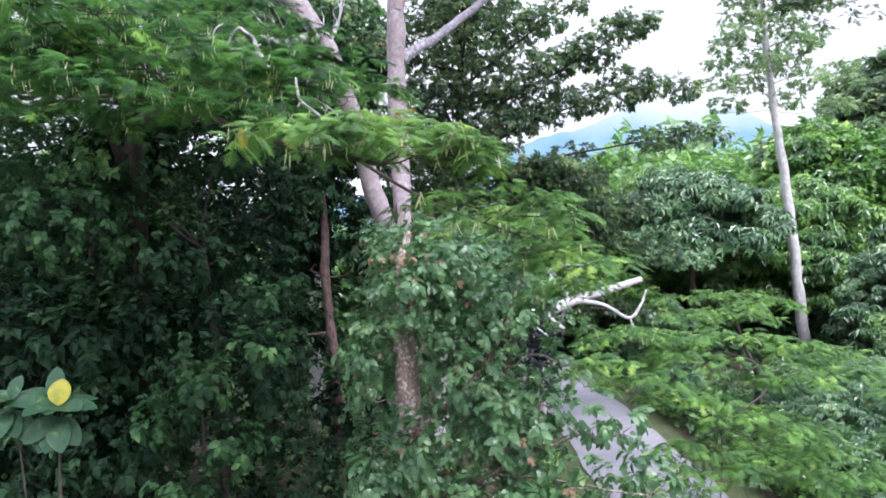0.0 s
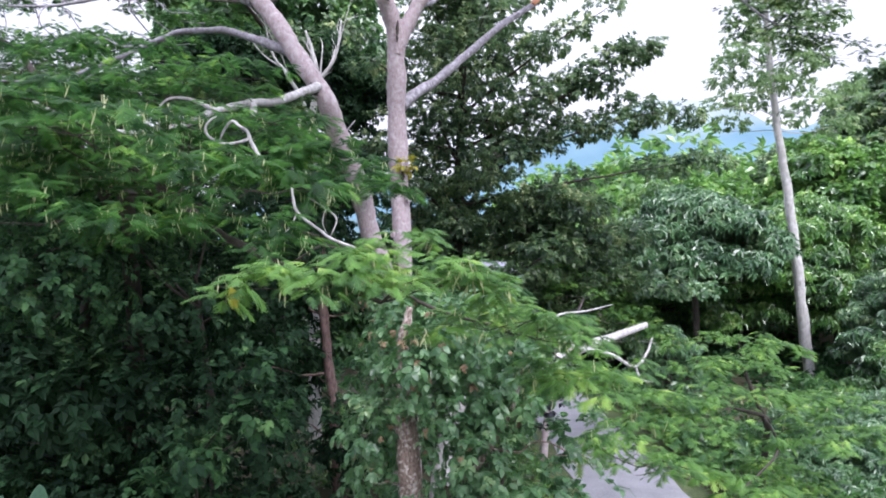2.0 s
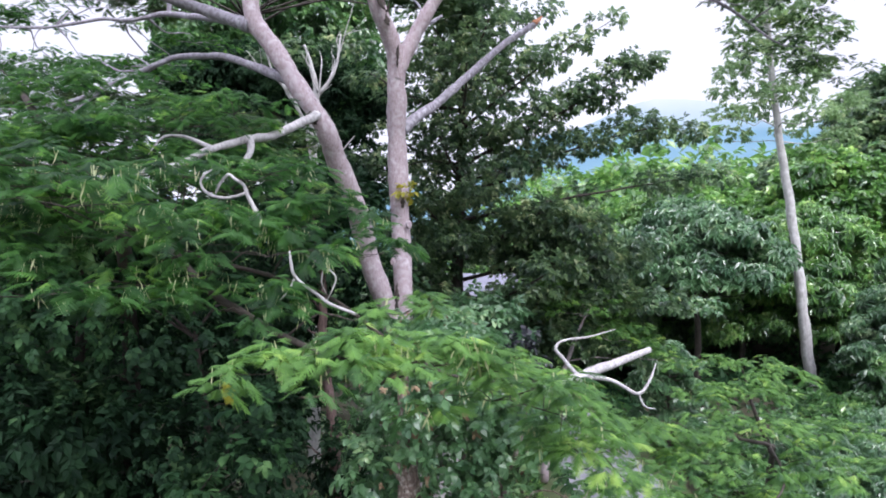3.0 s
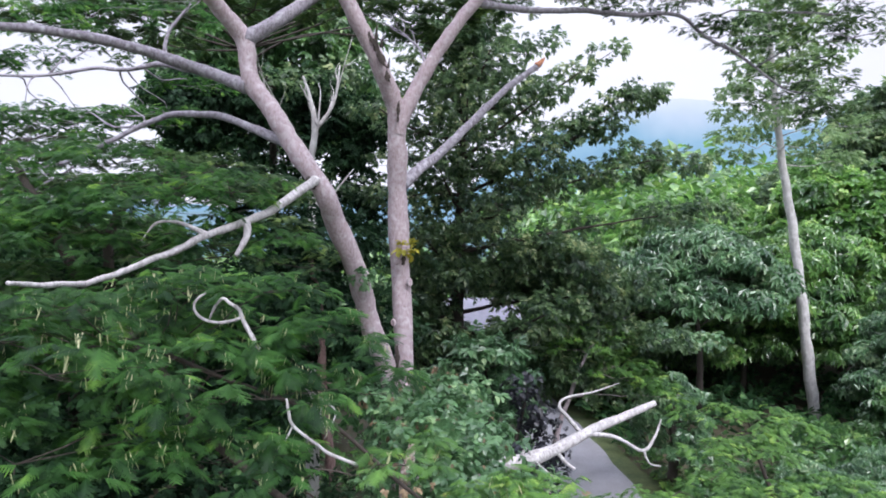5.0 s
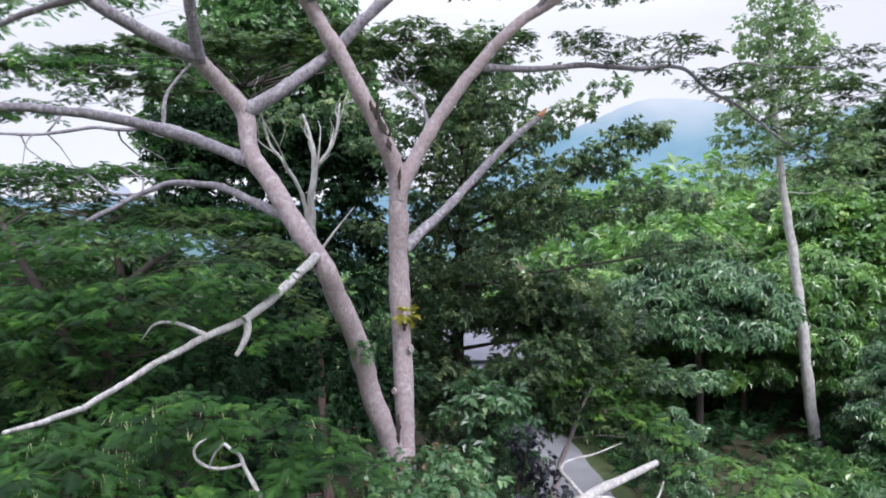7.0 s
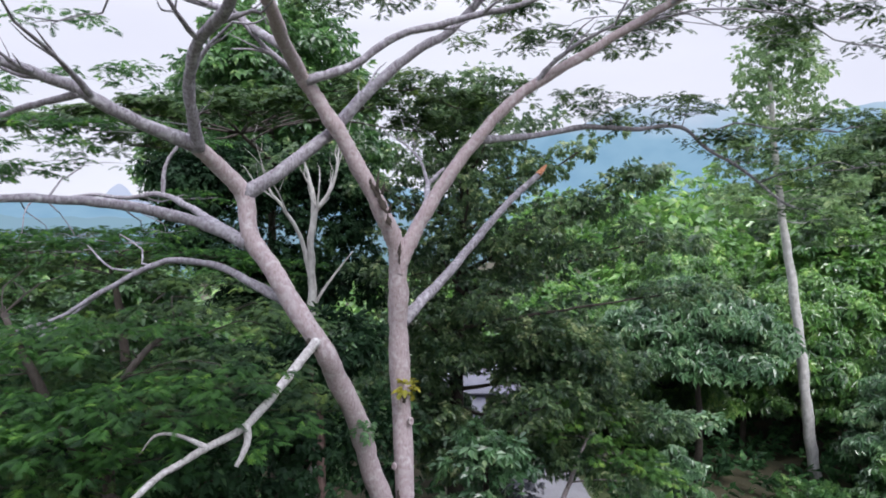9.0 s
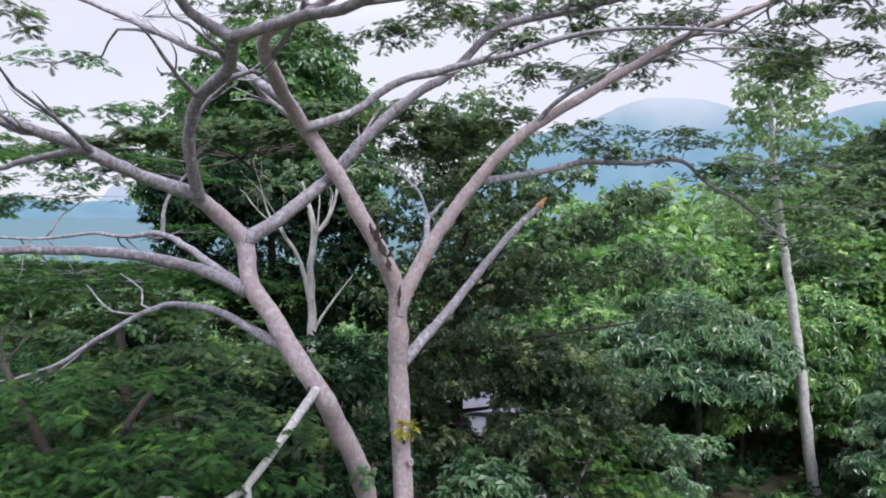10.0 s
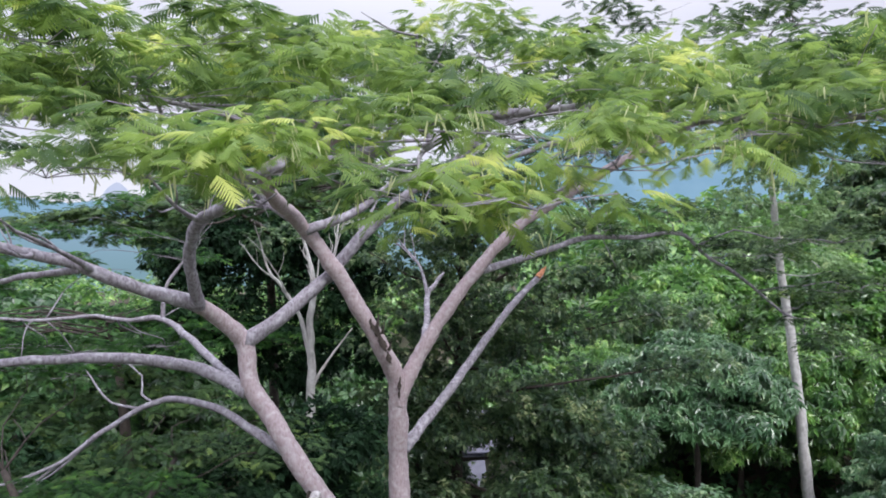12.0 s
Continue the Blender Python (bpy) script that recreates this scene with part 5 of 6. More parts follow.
teak = thing("sapling", "large-leaved sapling with one yellowing leaf", "tree")
limb("trunk", teak, DARK_BARK, [(-4.6, 8.0, 0.1, 0.04), (-4.55, 8.05, 3, 0.026), (-4.5, 7.9, 5.62, 0.012)])
limb("side_shoot", teak, DARK_BARK, [(-4.56, 8.03, 2.6, 0.016), (-4.95, 8.1, 4.2, 0.012), (-5.06, 7.95, 5.7, 0.008)])
BIG_LEAF = mesh_from("leaf", *oval_leaf(0.62, 0.05, 0.25), smooth=True)
OLD_LEAF = mesh_from("leaf", *oval_leaf(0.85, 0.08, 0.12), smooth=True)


def large_leaf(tip, d, up, size, old=False):
    leaf = new("leaf", OLD_LEAF if old else BIG_LEAF)
    leaf.parent = teak
    leaf.matrix_basis = Matrix.Translation(tip) @ Matrix(frames_of(np.array([d]), np.array([up]), np.array([size]))[0].tolist()).to_4x4()
    if old:
        leaf["label"] = "yellowing blunt leaf"


for tip, count, low_count in ((Vector((-4.49, 7.87, 5.66)), 9, 7), (Vector((-5.06, 7.92, 5.72)), 7, 4)):
    for k in range(count):
        phi = 2 * math.pi * (k + 0.5 * rng.random()) / count
        large_leaf(tip, (math.cos(phi), math.sin(phi), 0.15 + 0.25 * rng.random()), (0, -0.35, 1), 0.36 + 0.12 * rng.random())
    for k in range(low_count):
        phi = -math.pi * (k + rng.random()) / low_count
        large_leaf(tip - Vector((0, 0, 0.12)), (math.cos(phi), math.sin(phi), -0.5 - 0.7 * rng.random()), (0, -0.8, 0.6), 0.33 + 0.12 * rng.random())
large_leaf(Vector((-4.47, 7.83, 5.68)), (0.03, 0.2, 1), (0.1, -1, 0.3), 0.31, True)
large_leaf(Vector((-4.5, 7.93, 5.7)), (-0.42, 0.2, 1), (-0.2, -1, 0.3), 0.44)
large_leaf(Vector((-5.06, 7.9, 5.74)), (0.25, 0.1, 1), (0, -1, 0.3), 0.28)
BIG_LEAF.materials.append(LEATHERY)
OLD_LEAF.materials.append(YELLOW)

# ---------------------------------------------------------------- dark thicket on the shaded side, its shade put into leaf colour
def thicket(label, trunk, pads, mat, shapes, density, size, bark=DARK_BARK, category="tree", name="broadleaf_tree", shell=0.4, droop=0.3):
    t = thing(name, label, category)
    limb("trunk", t, bark, trunk)
    boughs(t, pads, bark, 2, 0.03)
    leafy_crown(t, pads, mat, shapes, density, size, droop, shell=shell)
    return t


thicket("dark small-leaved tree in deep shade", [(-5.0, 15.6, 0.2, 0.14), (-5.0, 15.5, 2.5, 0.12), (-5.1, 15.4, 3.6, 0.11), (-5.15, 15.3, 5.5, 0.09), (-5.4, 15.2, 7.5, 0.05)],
        [(-5.5, 14.5, 5.6, 1.5, 1.2, 1.2), (-6.6, 14.0, 3.6, 1.4, 1.1, 1.2), (-4.2, 15.2, 4.6, 1.2, 1.2, 1.6), (-3.4, 15.6, 2.0, 1.2, 1.1, 1.4), (-5.2, 14.8, 1.5, 1.6, 1.1, 1.2), (-6.0, 14.8, 7.6, 1.4, 1.2, 1.0), (-4.4, 16.0, 7.0, 1.1, 1.0, 1.2), (-5.0, 16.6, 3.6, 1.6, 1.0, 2.2), (-2.1, 15.6, 2.0, 0.8, 0.7, 1.2), (-4.6, 16.6, 8.2, 1.4, 1.0, 1.2), (-5.6, 15.6, 9.7, 1.6, 1.0, 0.7), (-3.4, 16.6, 9.4, 1.2, 0.9, 0.8), (-7.6, 15.8, 9.9, 1.5, 1.0, 0.8), (-5.1, 15.0, 9.8, 1.2, 0.8, 0.6), (-7.2, 15.0, 9.9, 1.2, 0.8, 0.6)], SMALL_SHADED, SPRIGS, 12, 0.33)
thicket("dark leafy tree thick with small leaves", [(-9.0, 16.8, 0.4, 0.2), (-8.8, 16.7, 4, 0.16), (-8.4, 16.2, 7, 0.12), (-8.0, 15.6, 9.5, 0.05)],
        [(-8.0, 14.2, 8.4, 1.9, 1.4, 1.3), (-10.5, 15.5, 9.6, 1.7, 1.3, 1.2), (-7.0, 14.6, 9.6, 1.2, 1.1, 0.9), (-7.2, 16.6, 8.2, 1.8, 1.0, 1.6), (-9.8, 17, 8.0, 1.8, 1.0, 1.8), (-9.5, 17.6, 10.7, 1.5, 1.0, 0.8), (-11.6, 17.6, 10.6, 1.5, 1.0, 0.9), (-13.2, 18, 9.6, 1.5, 1.0, 1.0), (-7.2, 17.4, 10.8, 1.3, 0.9, 0.7)], PALMATE_LIT, SPRIGS, 11, 0.34)
thicket("small tree with dusky purple-black leaves beside the lane", [(1.9, 22.6, 0.2, 0.12), (2.0, 22.4, 3, 0.1), (2.3, 22.1, 5.2, 0.06), (2.6, 22.0, 6.4, 0.03)],
        [(2.8, 22.0, 5.8, 0.65, 0.5, 0.7), (3.3, 21.9, 4.9, 0.55, 0.4, 0.6), (2.6, 22.2, 4.5, 0.7, 0.5, 0.6), (3.2, 22.0, 4.0, 0.45, 0.35, 0.5), (2.4, 22.0, 6.4, 0.6, 0.5, 0.4), (3.5, 22.0, 3.5, 0.3, 0.3, 0.5)], DUSKY, SPRIGS, 13, 0.34)
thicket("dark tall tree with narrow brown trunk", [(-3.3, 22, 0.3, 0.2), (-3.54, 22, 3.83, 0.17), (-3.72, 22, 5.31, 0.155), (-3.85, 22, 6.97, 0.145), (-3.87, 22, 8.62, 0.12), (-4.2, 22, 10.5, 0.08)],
        [(-5.8, 22, 9.6, 2.4, 1.8, 1.5), (-7.5, 21, 6.5, 2.2, 1.6, 2.0), (-2.2, 22.5, 8.0, 1.2, 1.4, 1.6), (-2.6, 21.0, 3.0, 1.4, 0.8, 1.3), (-5.6, 22.5, 4.6, 1.6, 1.4, 2.0), (-3.6, 23, 11.0, 1.8, 1.4, 1.0), (-4.8, 24, 10.0, 1.6, 1.2, 1.2), (-5.4, 24.5, 8.0, 1.5, 1.2, 1.5), (-4.8, 25, 5.6, 1.0, 0.8, 1.6), (-5.0, 25, 8.6, 1.0, 0.8, 1.4)], SMALL_SHADED, SPRIGS_FAR, 12, 0.46, bark=RED_BARK)
# low clumps of the thicket, darkened by leaf colour to stand for shade
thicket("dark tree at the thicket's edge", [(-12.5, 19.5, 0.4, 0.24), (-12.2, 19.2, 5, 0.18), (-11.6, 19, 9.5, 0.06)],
        [(-11.4, 19, 6.2, 2.4, 1.8, 2.2), (-13.8, 19.5, 8.6, 2.2, 1.8, 2.0), (-11.0, 19, 2.4, 2.4, 1.6, 1.8), (-9.0, 19.5, 8.8, 1.8, 1.5, 1.5), (-14.5, 18.5, 3.6, 2.2, 1.6, 2.2), (-9.6, 15.0, 6.0, 1.8, 1.4, 1.4), (-7.6, 14.4, 5.8, 1.2, 1.1, 1.2), (-8.6, 14.4, 3.2, 1.8, 1.3, 1.4), (-11.0, 15.5, 3.6, 1.6, 1.3, 1.6), (-7.4, 16.4, 4.0, 1.6, 1.0, 2.2)], SMALL_SHADED, SPRIGS_FAR, 12, 0.46)

bush = thing("shrub", "dark green shrub with palmate leaf clusters", "shrub")
limb("stem", bush, DARK_BARK, [(-4.5, 13.6, 0.4, 0.05), (-4.6, 13.2, 2.6, 0.04), (-4.6, 12.8, 4.8, 0.02)])
PALMATE = [(-4.6, 12.6, 5.1, 0.7, 0.4, 0.45), (-5.3, 12.8, 4.3, 0.6, 0.4, 0.45), (-4.0, 12.9, 3.9, 0.7, 0.4, 0.5), (-4.8, 12.7, 3.0, 0.7, 0.4, 0.4), (-3.4, 13.0, 5.6, 0.5, 0.4, 0.4), (-3.6, 13.2, 6.6, 0.4, 0.3, 0.4)]
boughs(bush, PALMATE, DARK_BARK, 3, 0.015)
leafy_crown(bush, PALMATE, PALMATE_LIT, SPRIGS, 13, 0.4, 0.3, shell=0.1)

# ---------------------------------------------------------------- tree with tiered boughs
tier = thing("tiered_tree", "dark-trunked tree with tiered boughs of glossy leaves", "tree")
limb("trunk", tier, DARK_BARK, [(0.5, 30, 0.1, 0.36), (0.52, 30, 4, 0.32), (0.56, 30, 7.08, 0.29), (0.65, 30, 10.52, 0.25), (0.75, 30, 13.71, 0.2), (0.85, 30, 17.14, 0.14), (0.9, 30, 19.6, 0.06)])
tiers = []
for k in range(54):
    z = 4.6 + 15.6 * (k / 53)
    ang = k * 2.4
    reach = (7.6 if z < 15.5 else 7.6 * (22.4 - z) / 6.9) * (0.62 + 0.38 * math.sin(k * 1.7) ** 2)
    if math.cos(ang) < 0:
        reach *= 0.55
    elif z > 9:
        reach *= 0.74
    for s in (0.3, 0.55, 0.78, 1.0):
        x, y = 0.8 + math.cos(ang) * reach * s, 29.8 + math.sin(ang) * reach * 0.7 * s
        at_z = z + 1.1 * s * s + (rng.random() - 0.5) * 0.7
        if abs(x - 1.45) < 0.75 and 7.6 < at_z < 9.2 and y < 33:
            continue
        tiers.append((x, y, at_z, 0.8 + 0.3 * s, 0.8, 0.36))
    if k % 2 == 0:
        limb("limb", tier, DARK_BARK, [(0.7, 30, z - 0.4, 0.08), (0.8 + math.cos(ang) * reach * 0.5, 29.8 + math.sin(ang) * reach * 0.4, z, 0.06), (0.8 + math.cos(ang) * reach, 29.8 + math.sin(ang) * reach * 0.75, z + 1.1, 0.025)], sides=6)
# the wide lower boughs on the lane side
for x0, z0, run in ((3.2, 10.4, 2.4), (3.0, 9.0, 4.6), (2.8, 7.4, 5.4), (3.0, 5.8, 3.4)):
    limb("limb", tier, DARK_BARK, [(0.6, 30, z0 - 1.0, 0.09), (x0, 28.6, z0 - 0.4, 0.06), (x0 + run * 0.6, 27.9, z0 - 0.1, 0.035), (x0 + run, 27.6, z0, 0.012)], sides=6)
    for i in range(9):
        f = i / 8
        tiers.append((x0 + run * f + (rng.random() - 0.5) * 0.7, 28.4 - 0.8 * f + (rng.random() - 0.5) * 1.8, z0 + (rng.random() - 0.5) * 0.9, 1.0, 0.9, 0.5))
SPRAY = [(8.2, 28.3, 7.3, 0.7, 0.6, 0.3), (9.2, 28.3, 7.2, 0.6, 0.5, 0.28), (10.0, 28.4, 7.0, 0.6, 0.5, 0.26), (10.7, 28.4, 7.1, 0.45, 0.4, 0.24)]
SPRAYED = [(4.0, 29.0, 17.2, 0.9, 0.8, 0.35), (5.4, 28.9, 18.1, 0.8, 0.7, 0.3), (6.8, 28.8, 18.9, 0.7, 0.6, 0.28), (10.8, 28.7, 12.4, 1.1, 0.8, 0.35), (9.2, 28.7, 12.2, 1.1, 0.8, 0.4), (2.6, 29.5, 14.0, 1.1, 0.9, 0.5), (4.0, 29.3, 14.6, 1.1, 0.9, 0.5), (5.6, 28.9, 13.7, 1.2, 0.9, 0.5), (6.9, 28.8, 14.0, 1.2, 0.9, 0.5), (3.0, 29.4, 12.9, 1.2, 0.9, 0.5), (7.9, 28.6, 17.0, 1.0, 0.7, 0.4), (9.6, 28.7, 14.3, 1.2, 0.9, 0.4), (8.0, 28.7, 14.6, 1.2, 0.9, 0.5), (8.3, 28.6, 17.3, 0.8, 0.7, 0.35)]
SPRAYED += [(7.3, 28.7, 16.8, 0.9, 0.7, 0.4), (6.2, 28.8, 16.0, 1.2, 0.9, 0.5), (5.0, 28.9, 15.6, 1.3, 1.0, 0.6)]
limb("limb", tier, DARK_BARK, [(0.75, 30, 13.0, 0.1), (3.5, 29.4, 14.4, 0.06), (6.5, 28.8, 16.0, 0.035), (8.6, 28.6, 17.4, 0.012)], sides=7)
limb("limb", tier, DARK_BARK, [(0.72, 30, 12.2, 0.1), (4.5, 29.2, 13.3, 0.05), (8.0, 28.7, 14.3, 0.03), (10.2, 28.7, 14.4, 0.01)], sides=7)
limb("limb", tier, DARK_BARK, [(0.8, 30, 14.6, 0.08), (3.0, 29.3, 16.3, 0.05), (5.2, 29.0, 17.8, 0.03), (7.1, 28.8, 19.0, 0.01)], sides=6)
limb("limb", tier, DARK_BARK, [(0.7, 30, 10.6, 0.09), (4.5, 29.2, 11.4, 0.06), (8.0, 28.8, 12.0, 0.035), (11.2, 28.7, 12.5, 0.01)], sides=6)
boughs(tier, tiers + SPRAYED, DARK_BARK, 2, 0.02)
dome_crown(tier, [p for p in tiers if p[2] < 11.5], GLOSSY, SPRIGS_FAR, 16, 0.4, 0.25, False, skirt=0.7)
dome_crown(tier, [p for p in tiers if p[2] >= 11.5], GLOSSY, SPRIGS_FAR, 10, 0.36, 0.25, False, name="upper_crown", skirt=0.7)
limb("limb", tier, DARK_BARK, [(0.7, 30, 6.2, 0.1), (4.0, 29.0, 6.4, 0.07), (7.6, 28.4, 7.0, 0.04), (10.8, 28.4, 7.0, 0.012)], sides=7)
dome_crown(tier, SPRAYED, GLOSSY, SPRIGS_FAR, 21, 0.36, 0.2, False, name="spray_crown", skirt=0.8)
dome_crown(tier, SPRAY, TEAL, SPRIGS, 22, 0.5, 0.2, False, name="outer_spray", label="pale glossy leaf spray", skirt=0.6)

# ---------------------------------------------------------------- broad-leaved trees behind
def round_tree(label, x, y, foot, top, radius, mat, shapes, density=7, size=0.6, bark=DARK_BARK, trunk=0.22, clear=0.35, group="", seed=1, lean=(0, 0)):
    """A tree whose crown is a heap of uneven clumps on a tapering trunk."""
    r = np.random.default_rng(seed)
    t = thing("broadleaf_tree", label, "tree", group)
    h = top - foot
    lx, ly = lean
    limb("trunk", t, bark, [(x - lx, y - ly, foot - 0.2, trunk), (x - lx * 0.6 + 0.1, y - ly * 0.5, foot + h * 0.3, trunk * 0.8), (x - 0.1, y, foot + h * 0.6, trunk * 0.55), (x, y, foot + h * 0.88, trunk * 0.2)])
    pads = []
    count = int(14 + radius * 7)
    high = h * (1 - clear) / 1.3
    for k in range(count):
        u = 1 - 1.3 * (k + 0.5) / count
        rr, ang = math.sqrt(1 - u * u), k * 2.4 + r.random() * 0.7
        q = radius * rr * (0.66 + 0.3 * r.random())
        s = min(1.9, radius * (0.2 + 0.2 * r.random()))
        pads.append((x + math.cos(ang) * q, y + math.sin(ang) * q, top - high * (1.12 - u * 0.9) + (r.random() - 0.5) * 0.2 * high, s * (0.9 + 0.5 * r.random()), s, s * (0.5 + 0.3 * r.random())))
    boughs(t, pads, bark, 2, 0.03)
    dome_crown(t, pads, mat, shapes, density * 0.8, size * 1.08, 0.4, shapes is WHORLS_FAR)
    return t


round_tree("tall dense dark-green tree behind the forked trunk", -9.1, 37.5, 0.4, 27.2, 5.8, MID, SPRIGS_FAR, 8, 0.6, trunk=0.35, clear=0.6, seed=3)
rear = thing("silk_tree", "tall silk tree with broad flat feathery layers", "tree")
limb("trunk", rear, DARK_BARK, [(-6.6, 35, 0.3, 0.3), (-6.6, 34.8, 8, 0.24), (-6.7, 34, 14, 0.18), (-7.2, 31, 17.2, 0.13), (-7.8, 27, 18.4, 0.07)])
REAR = [(-12.4, 21.6, 17.9, 1.3, 0.9, 0.14), (-10.8, 21.6, 18.1, 1.3, 1.0, 0.16), (-9.2, 21.6, 18.3, 1.3, 1.1, 0.2), (-7.6, 22, 18.5, 1.4, 1.1, 0.22), (-6.0, 22.2, 18.6, 1.3, 1.1, 0.22), (-4.5, 22.4, 18.7, 1.2, 1.0, 0.2), (-2.6, 24, 19.0, 1.3, 1.0, 0.2), (0.4, 25, 19.3, 1.5, 1.0, 0.2), (-3.7, 23, 19.4, 1.3, 0.9, 0.18), (-1.2, 24, 19.7, 1.4, 1.0, 0.2), (1.8, 25, 19.7, 1.3, 0.9, 0.18), (-1.0, 25.4, 18.5, 1.2, 0.9, 0.16), (-9.9, 23.4, 17.7, 1.6, 1.0, 0.2)]
REAR = [(x, y, z, rx, ry * 1.2, rz * 1.8) for x, y, z, rx, ry, rz in REAR]
boughs(rear, REAR, DARK_BARK, 4, 0.03)
# backlit layers, their shade put into the leaf colour
feather_crown(rear, REAR, FEATHER_SHADED, 22, 7, 0.3, FRONDS_LOW, level=0.4)
valley = thing("silk_tree", "broad feathery silk tree spreading over the valley", "tree")
limb("trunk", valley, DARK_BARK, [(-15.0, 34, 0.2, 0.34), (-15.1, 33.8, 6, 0.26), (-15.4, 33.4, 11, 0.18), (-15.8, 33, 13.6, 0.06)])
VALLEY = []
for k in range(30):
    x, y = -27 + 21 * ((k * 0.618) % 1), 28.5 + 7.5 * ((k * 0.755) % 1)
    VALLEY.append((x, y, 14.2 - 0.9 * rng.random() - 0.12 * abs(x + 15) * rng.random(), 2.0, 1.3, 0.2))
boughs(valley, VALLEY, DARK_BARK, 3, 0.03)
feather_crown(valley, VALLEY, FEATHER, 5, 7, 0.4, FRONDS_LOW, level=0.4)
UNDER = [(-10.2, 26, 16.4, 1.0, 0.9, 0.8), (-6.6, 26, 17.6, 1.4, 1.0, 0.7), (-8.6, 26, 17.8, 1.3, 1.0, 0.6), (-4.6, 26, 16.2, 1.0, 0.8, 0.8), (-3.8, 26, 14.6, 1.0, 0.8, 0.8), (-3.2, 26, 13.2, 1.0, 0.8, 0.8), (-2.6, 26.4, 15.6, 0.8, 0.7, 0.7), (-4.4, 26, 12.2, 1.0, 0.8, 0.8), (-2.6, 26.2, 12.0, 0.8, 0.7, 0.8), (-3.4, 26.4, 16.6, 0.9, 0.7, 0.6), (-8.5, 26, 13.6, 1.2, 1.0, 0.9), (-6.6, 26, 13.3, 1.2, 1.0, 0.9), (-5.0, 26.4, 13.2, 1.0, 0.8, 0.9), (-9.8, 26, 14.6, 1.1, 0.9, 0.8)]
UNDER += [(-7.4, 26, 11.8, 1.4, 1.0, 0.9), (-5.4, 26, 11.4, 1.2, 1.0, 0.9), (-9.4, 25.4, 16.9, 1.4, 1.1, 0.9), (-7.8, 25.2, 17.1, 1.4, 1.1, 0.9), (-8.8, 25.6, 15.8, 1.1, 0.9, 0.7), (-6.6, 25.4, 16.6, 1.2, 1.0, 0.9), (-10.4, 25.8, 17.4, 1.0, 0.8, 0.6), (-5.4, 25.8, 15.4, 0.9, 0.8, 0.9), (-4.6, 26.2, 17.2, 1.2, 0.9, 0.8), (-3.4, 26.6, 15.2, 0.9, 0.8, 0.9), (-7.4, 25.6, 15.0, 0.8, 0.7, 0.8)]
UNDER = [(x * 1.18, y + 5.0, z + 0.3, rx * 1.15, ry, rz * 1.1) for x, y, z, rx, ry, rz in UNDER]
boughs(rear, UNDER, DARK_BARK, 3, 0.03)
# shade inside the crown, painted as near-black leaves
leafy_crown(rear, UNDER, SMALL_SHADED, SPRIGS_FAR, 22, 0.38, 0.4, name="inner_crown", label="dense inner foliage coloured dark for shade", shell=0.2)
pale = thing("pale_tree", "slender pale tree with bare forked twigs", "tree")
limb("trunk", pale, POLE_BARK, [(-5.10, 27.3, 0.2, 0.26), (-5.15, 27.3, 5, 0.23), (-5.15, 27.3, 8.95, 0.2), (-5.15, 27.3, 10.82, 0.18), (-5.12, 27.3, 12.68, 0.16), (-5.19, 27.3, 14.08, 0.14), (-5.08, 27.5, 15.48, 0.12), (-5.29, 27.7, 16.65, 0.08), (-5.62, 27.9, 17.61, 0.04)])
limb("limb", pale, POLE_BARK, [(-5.15, 27.5, 15.4, 0.1), (-4.70, 27.7, 15.95, 0.08), (-4.35, 27.9, 16.78, 0.06), (-4.19, 28.1, 18.1, 0.03)], sides=7)
limb("limb", pale, POLE_BARK, [(-5.17, 27.3, 12.9, 0.1), (-5.58, 27.1, 14.56, 0.08), (-6.09, 26.9, 15.48, 0.07), (-6.58, 26.7, 16.16, 0.05), (-6.84, 26.5, 17.06, 0.03)], sides=7)
limb("limb", pale, POLE_BARK, [(-5.12, 27.3, 11.65, 0.07), (-4.55, 27.5, 12.66, 0.05), (-3.60, 27.8, 13.93, 0.02)], sides=7)
forks(pale, POLE_BARK, 12.5, 3)
leafy_crown(pale, [(-4.2, 29.8, 18.3, 1.0, 0.8, 0.5), (-6.0, 29.7, 18.0, 1.0, 0.8, 0.5), (-7.2, 28.3, 17.4, 0.8, 0.7, 0.4)], GLOSSY, SPRIGS, 10, 0.42, 0.2)

pole = thing("pole_tree", "tall slender pale-trunked tree with sparse leafy crown", "tree")
limb("trunk", pole, POLE_BARK, [(21.5, 39.5, 0.2, 0.378), (21.35, 39.5, 1.0, 0.330), (20.95, 39.5, 3.94, 0.307), (20.49, 39.5, 8.15, 0.277), (19.96, 39.5, 12.03, 0.248), (19.4, 39.5, 15.58, 0.212), (18.91, 39.5, 19.45, 0.177), (18.64, 39.5, 22.99, 0.130), (18.41, 39.5, 25.57, 0.059)])
POLE_PADS = []
for k in range(34):
    z = 15.6 + 10.2 * k / 33
    ang, reach = k * 2.4, (3.6 - 2.2 * (z - 15.6) / 10.2) * (0.5 + 0.6 * rng.random())
    POLE_PADS.append((19.2 + math.cos(ang) * reach * 1.0, 39.5 + math.sin(ang) * reach, z + 0.3, 1.0, 1.0, 0.5))
boughs(pole, POLE_PADS, POLE_BARK, 2, 0.025)
dome_crown(pole, POLE_PADS, PALE, SPRIGS_FAR, 12, 0.4, 0.4, False, skirt=0.6)

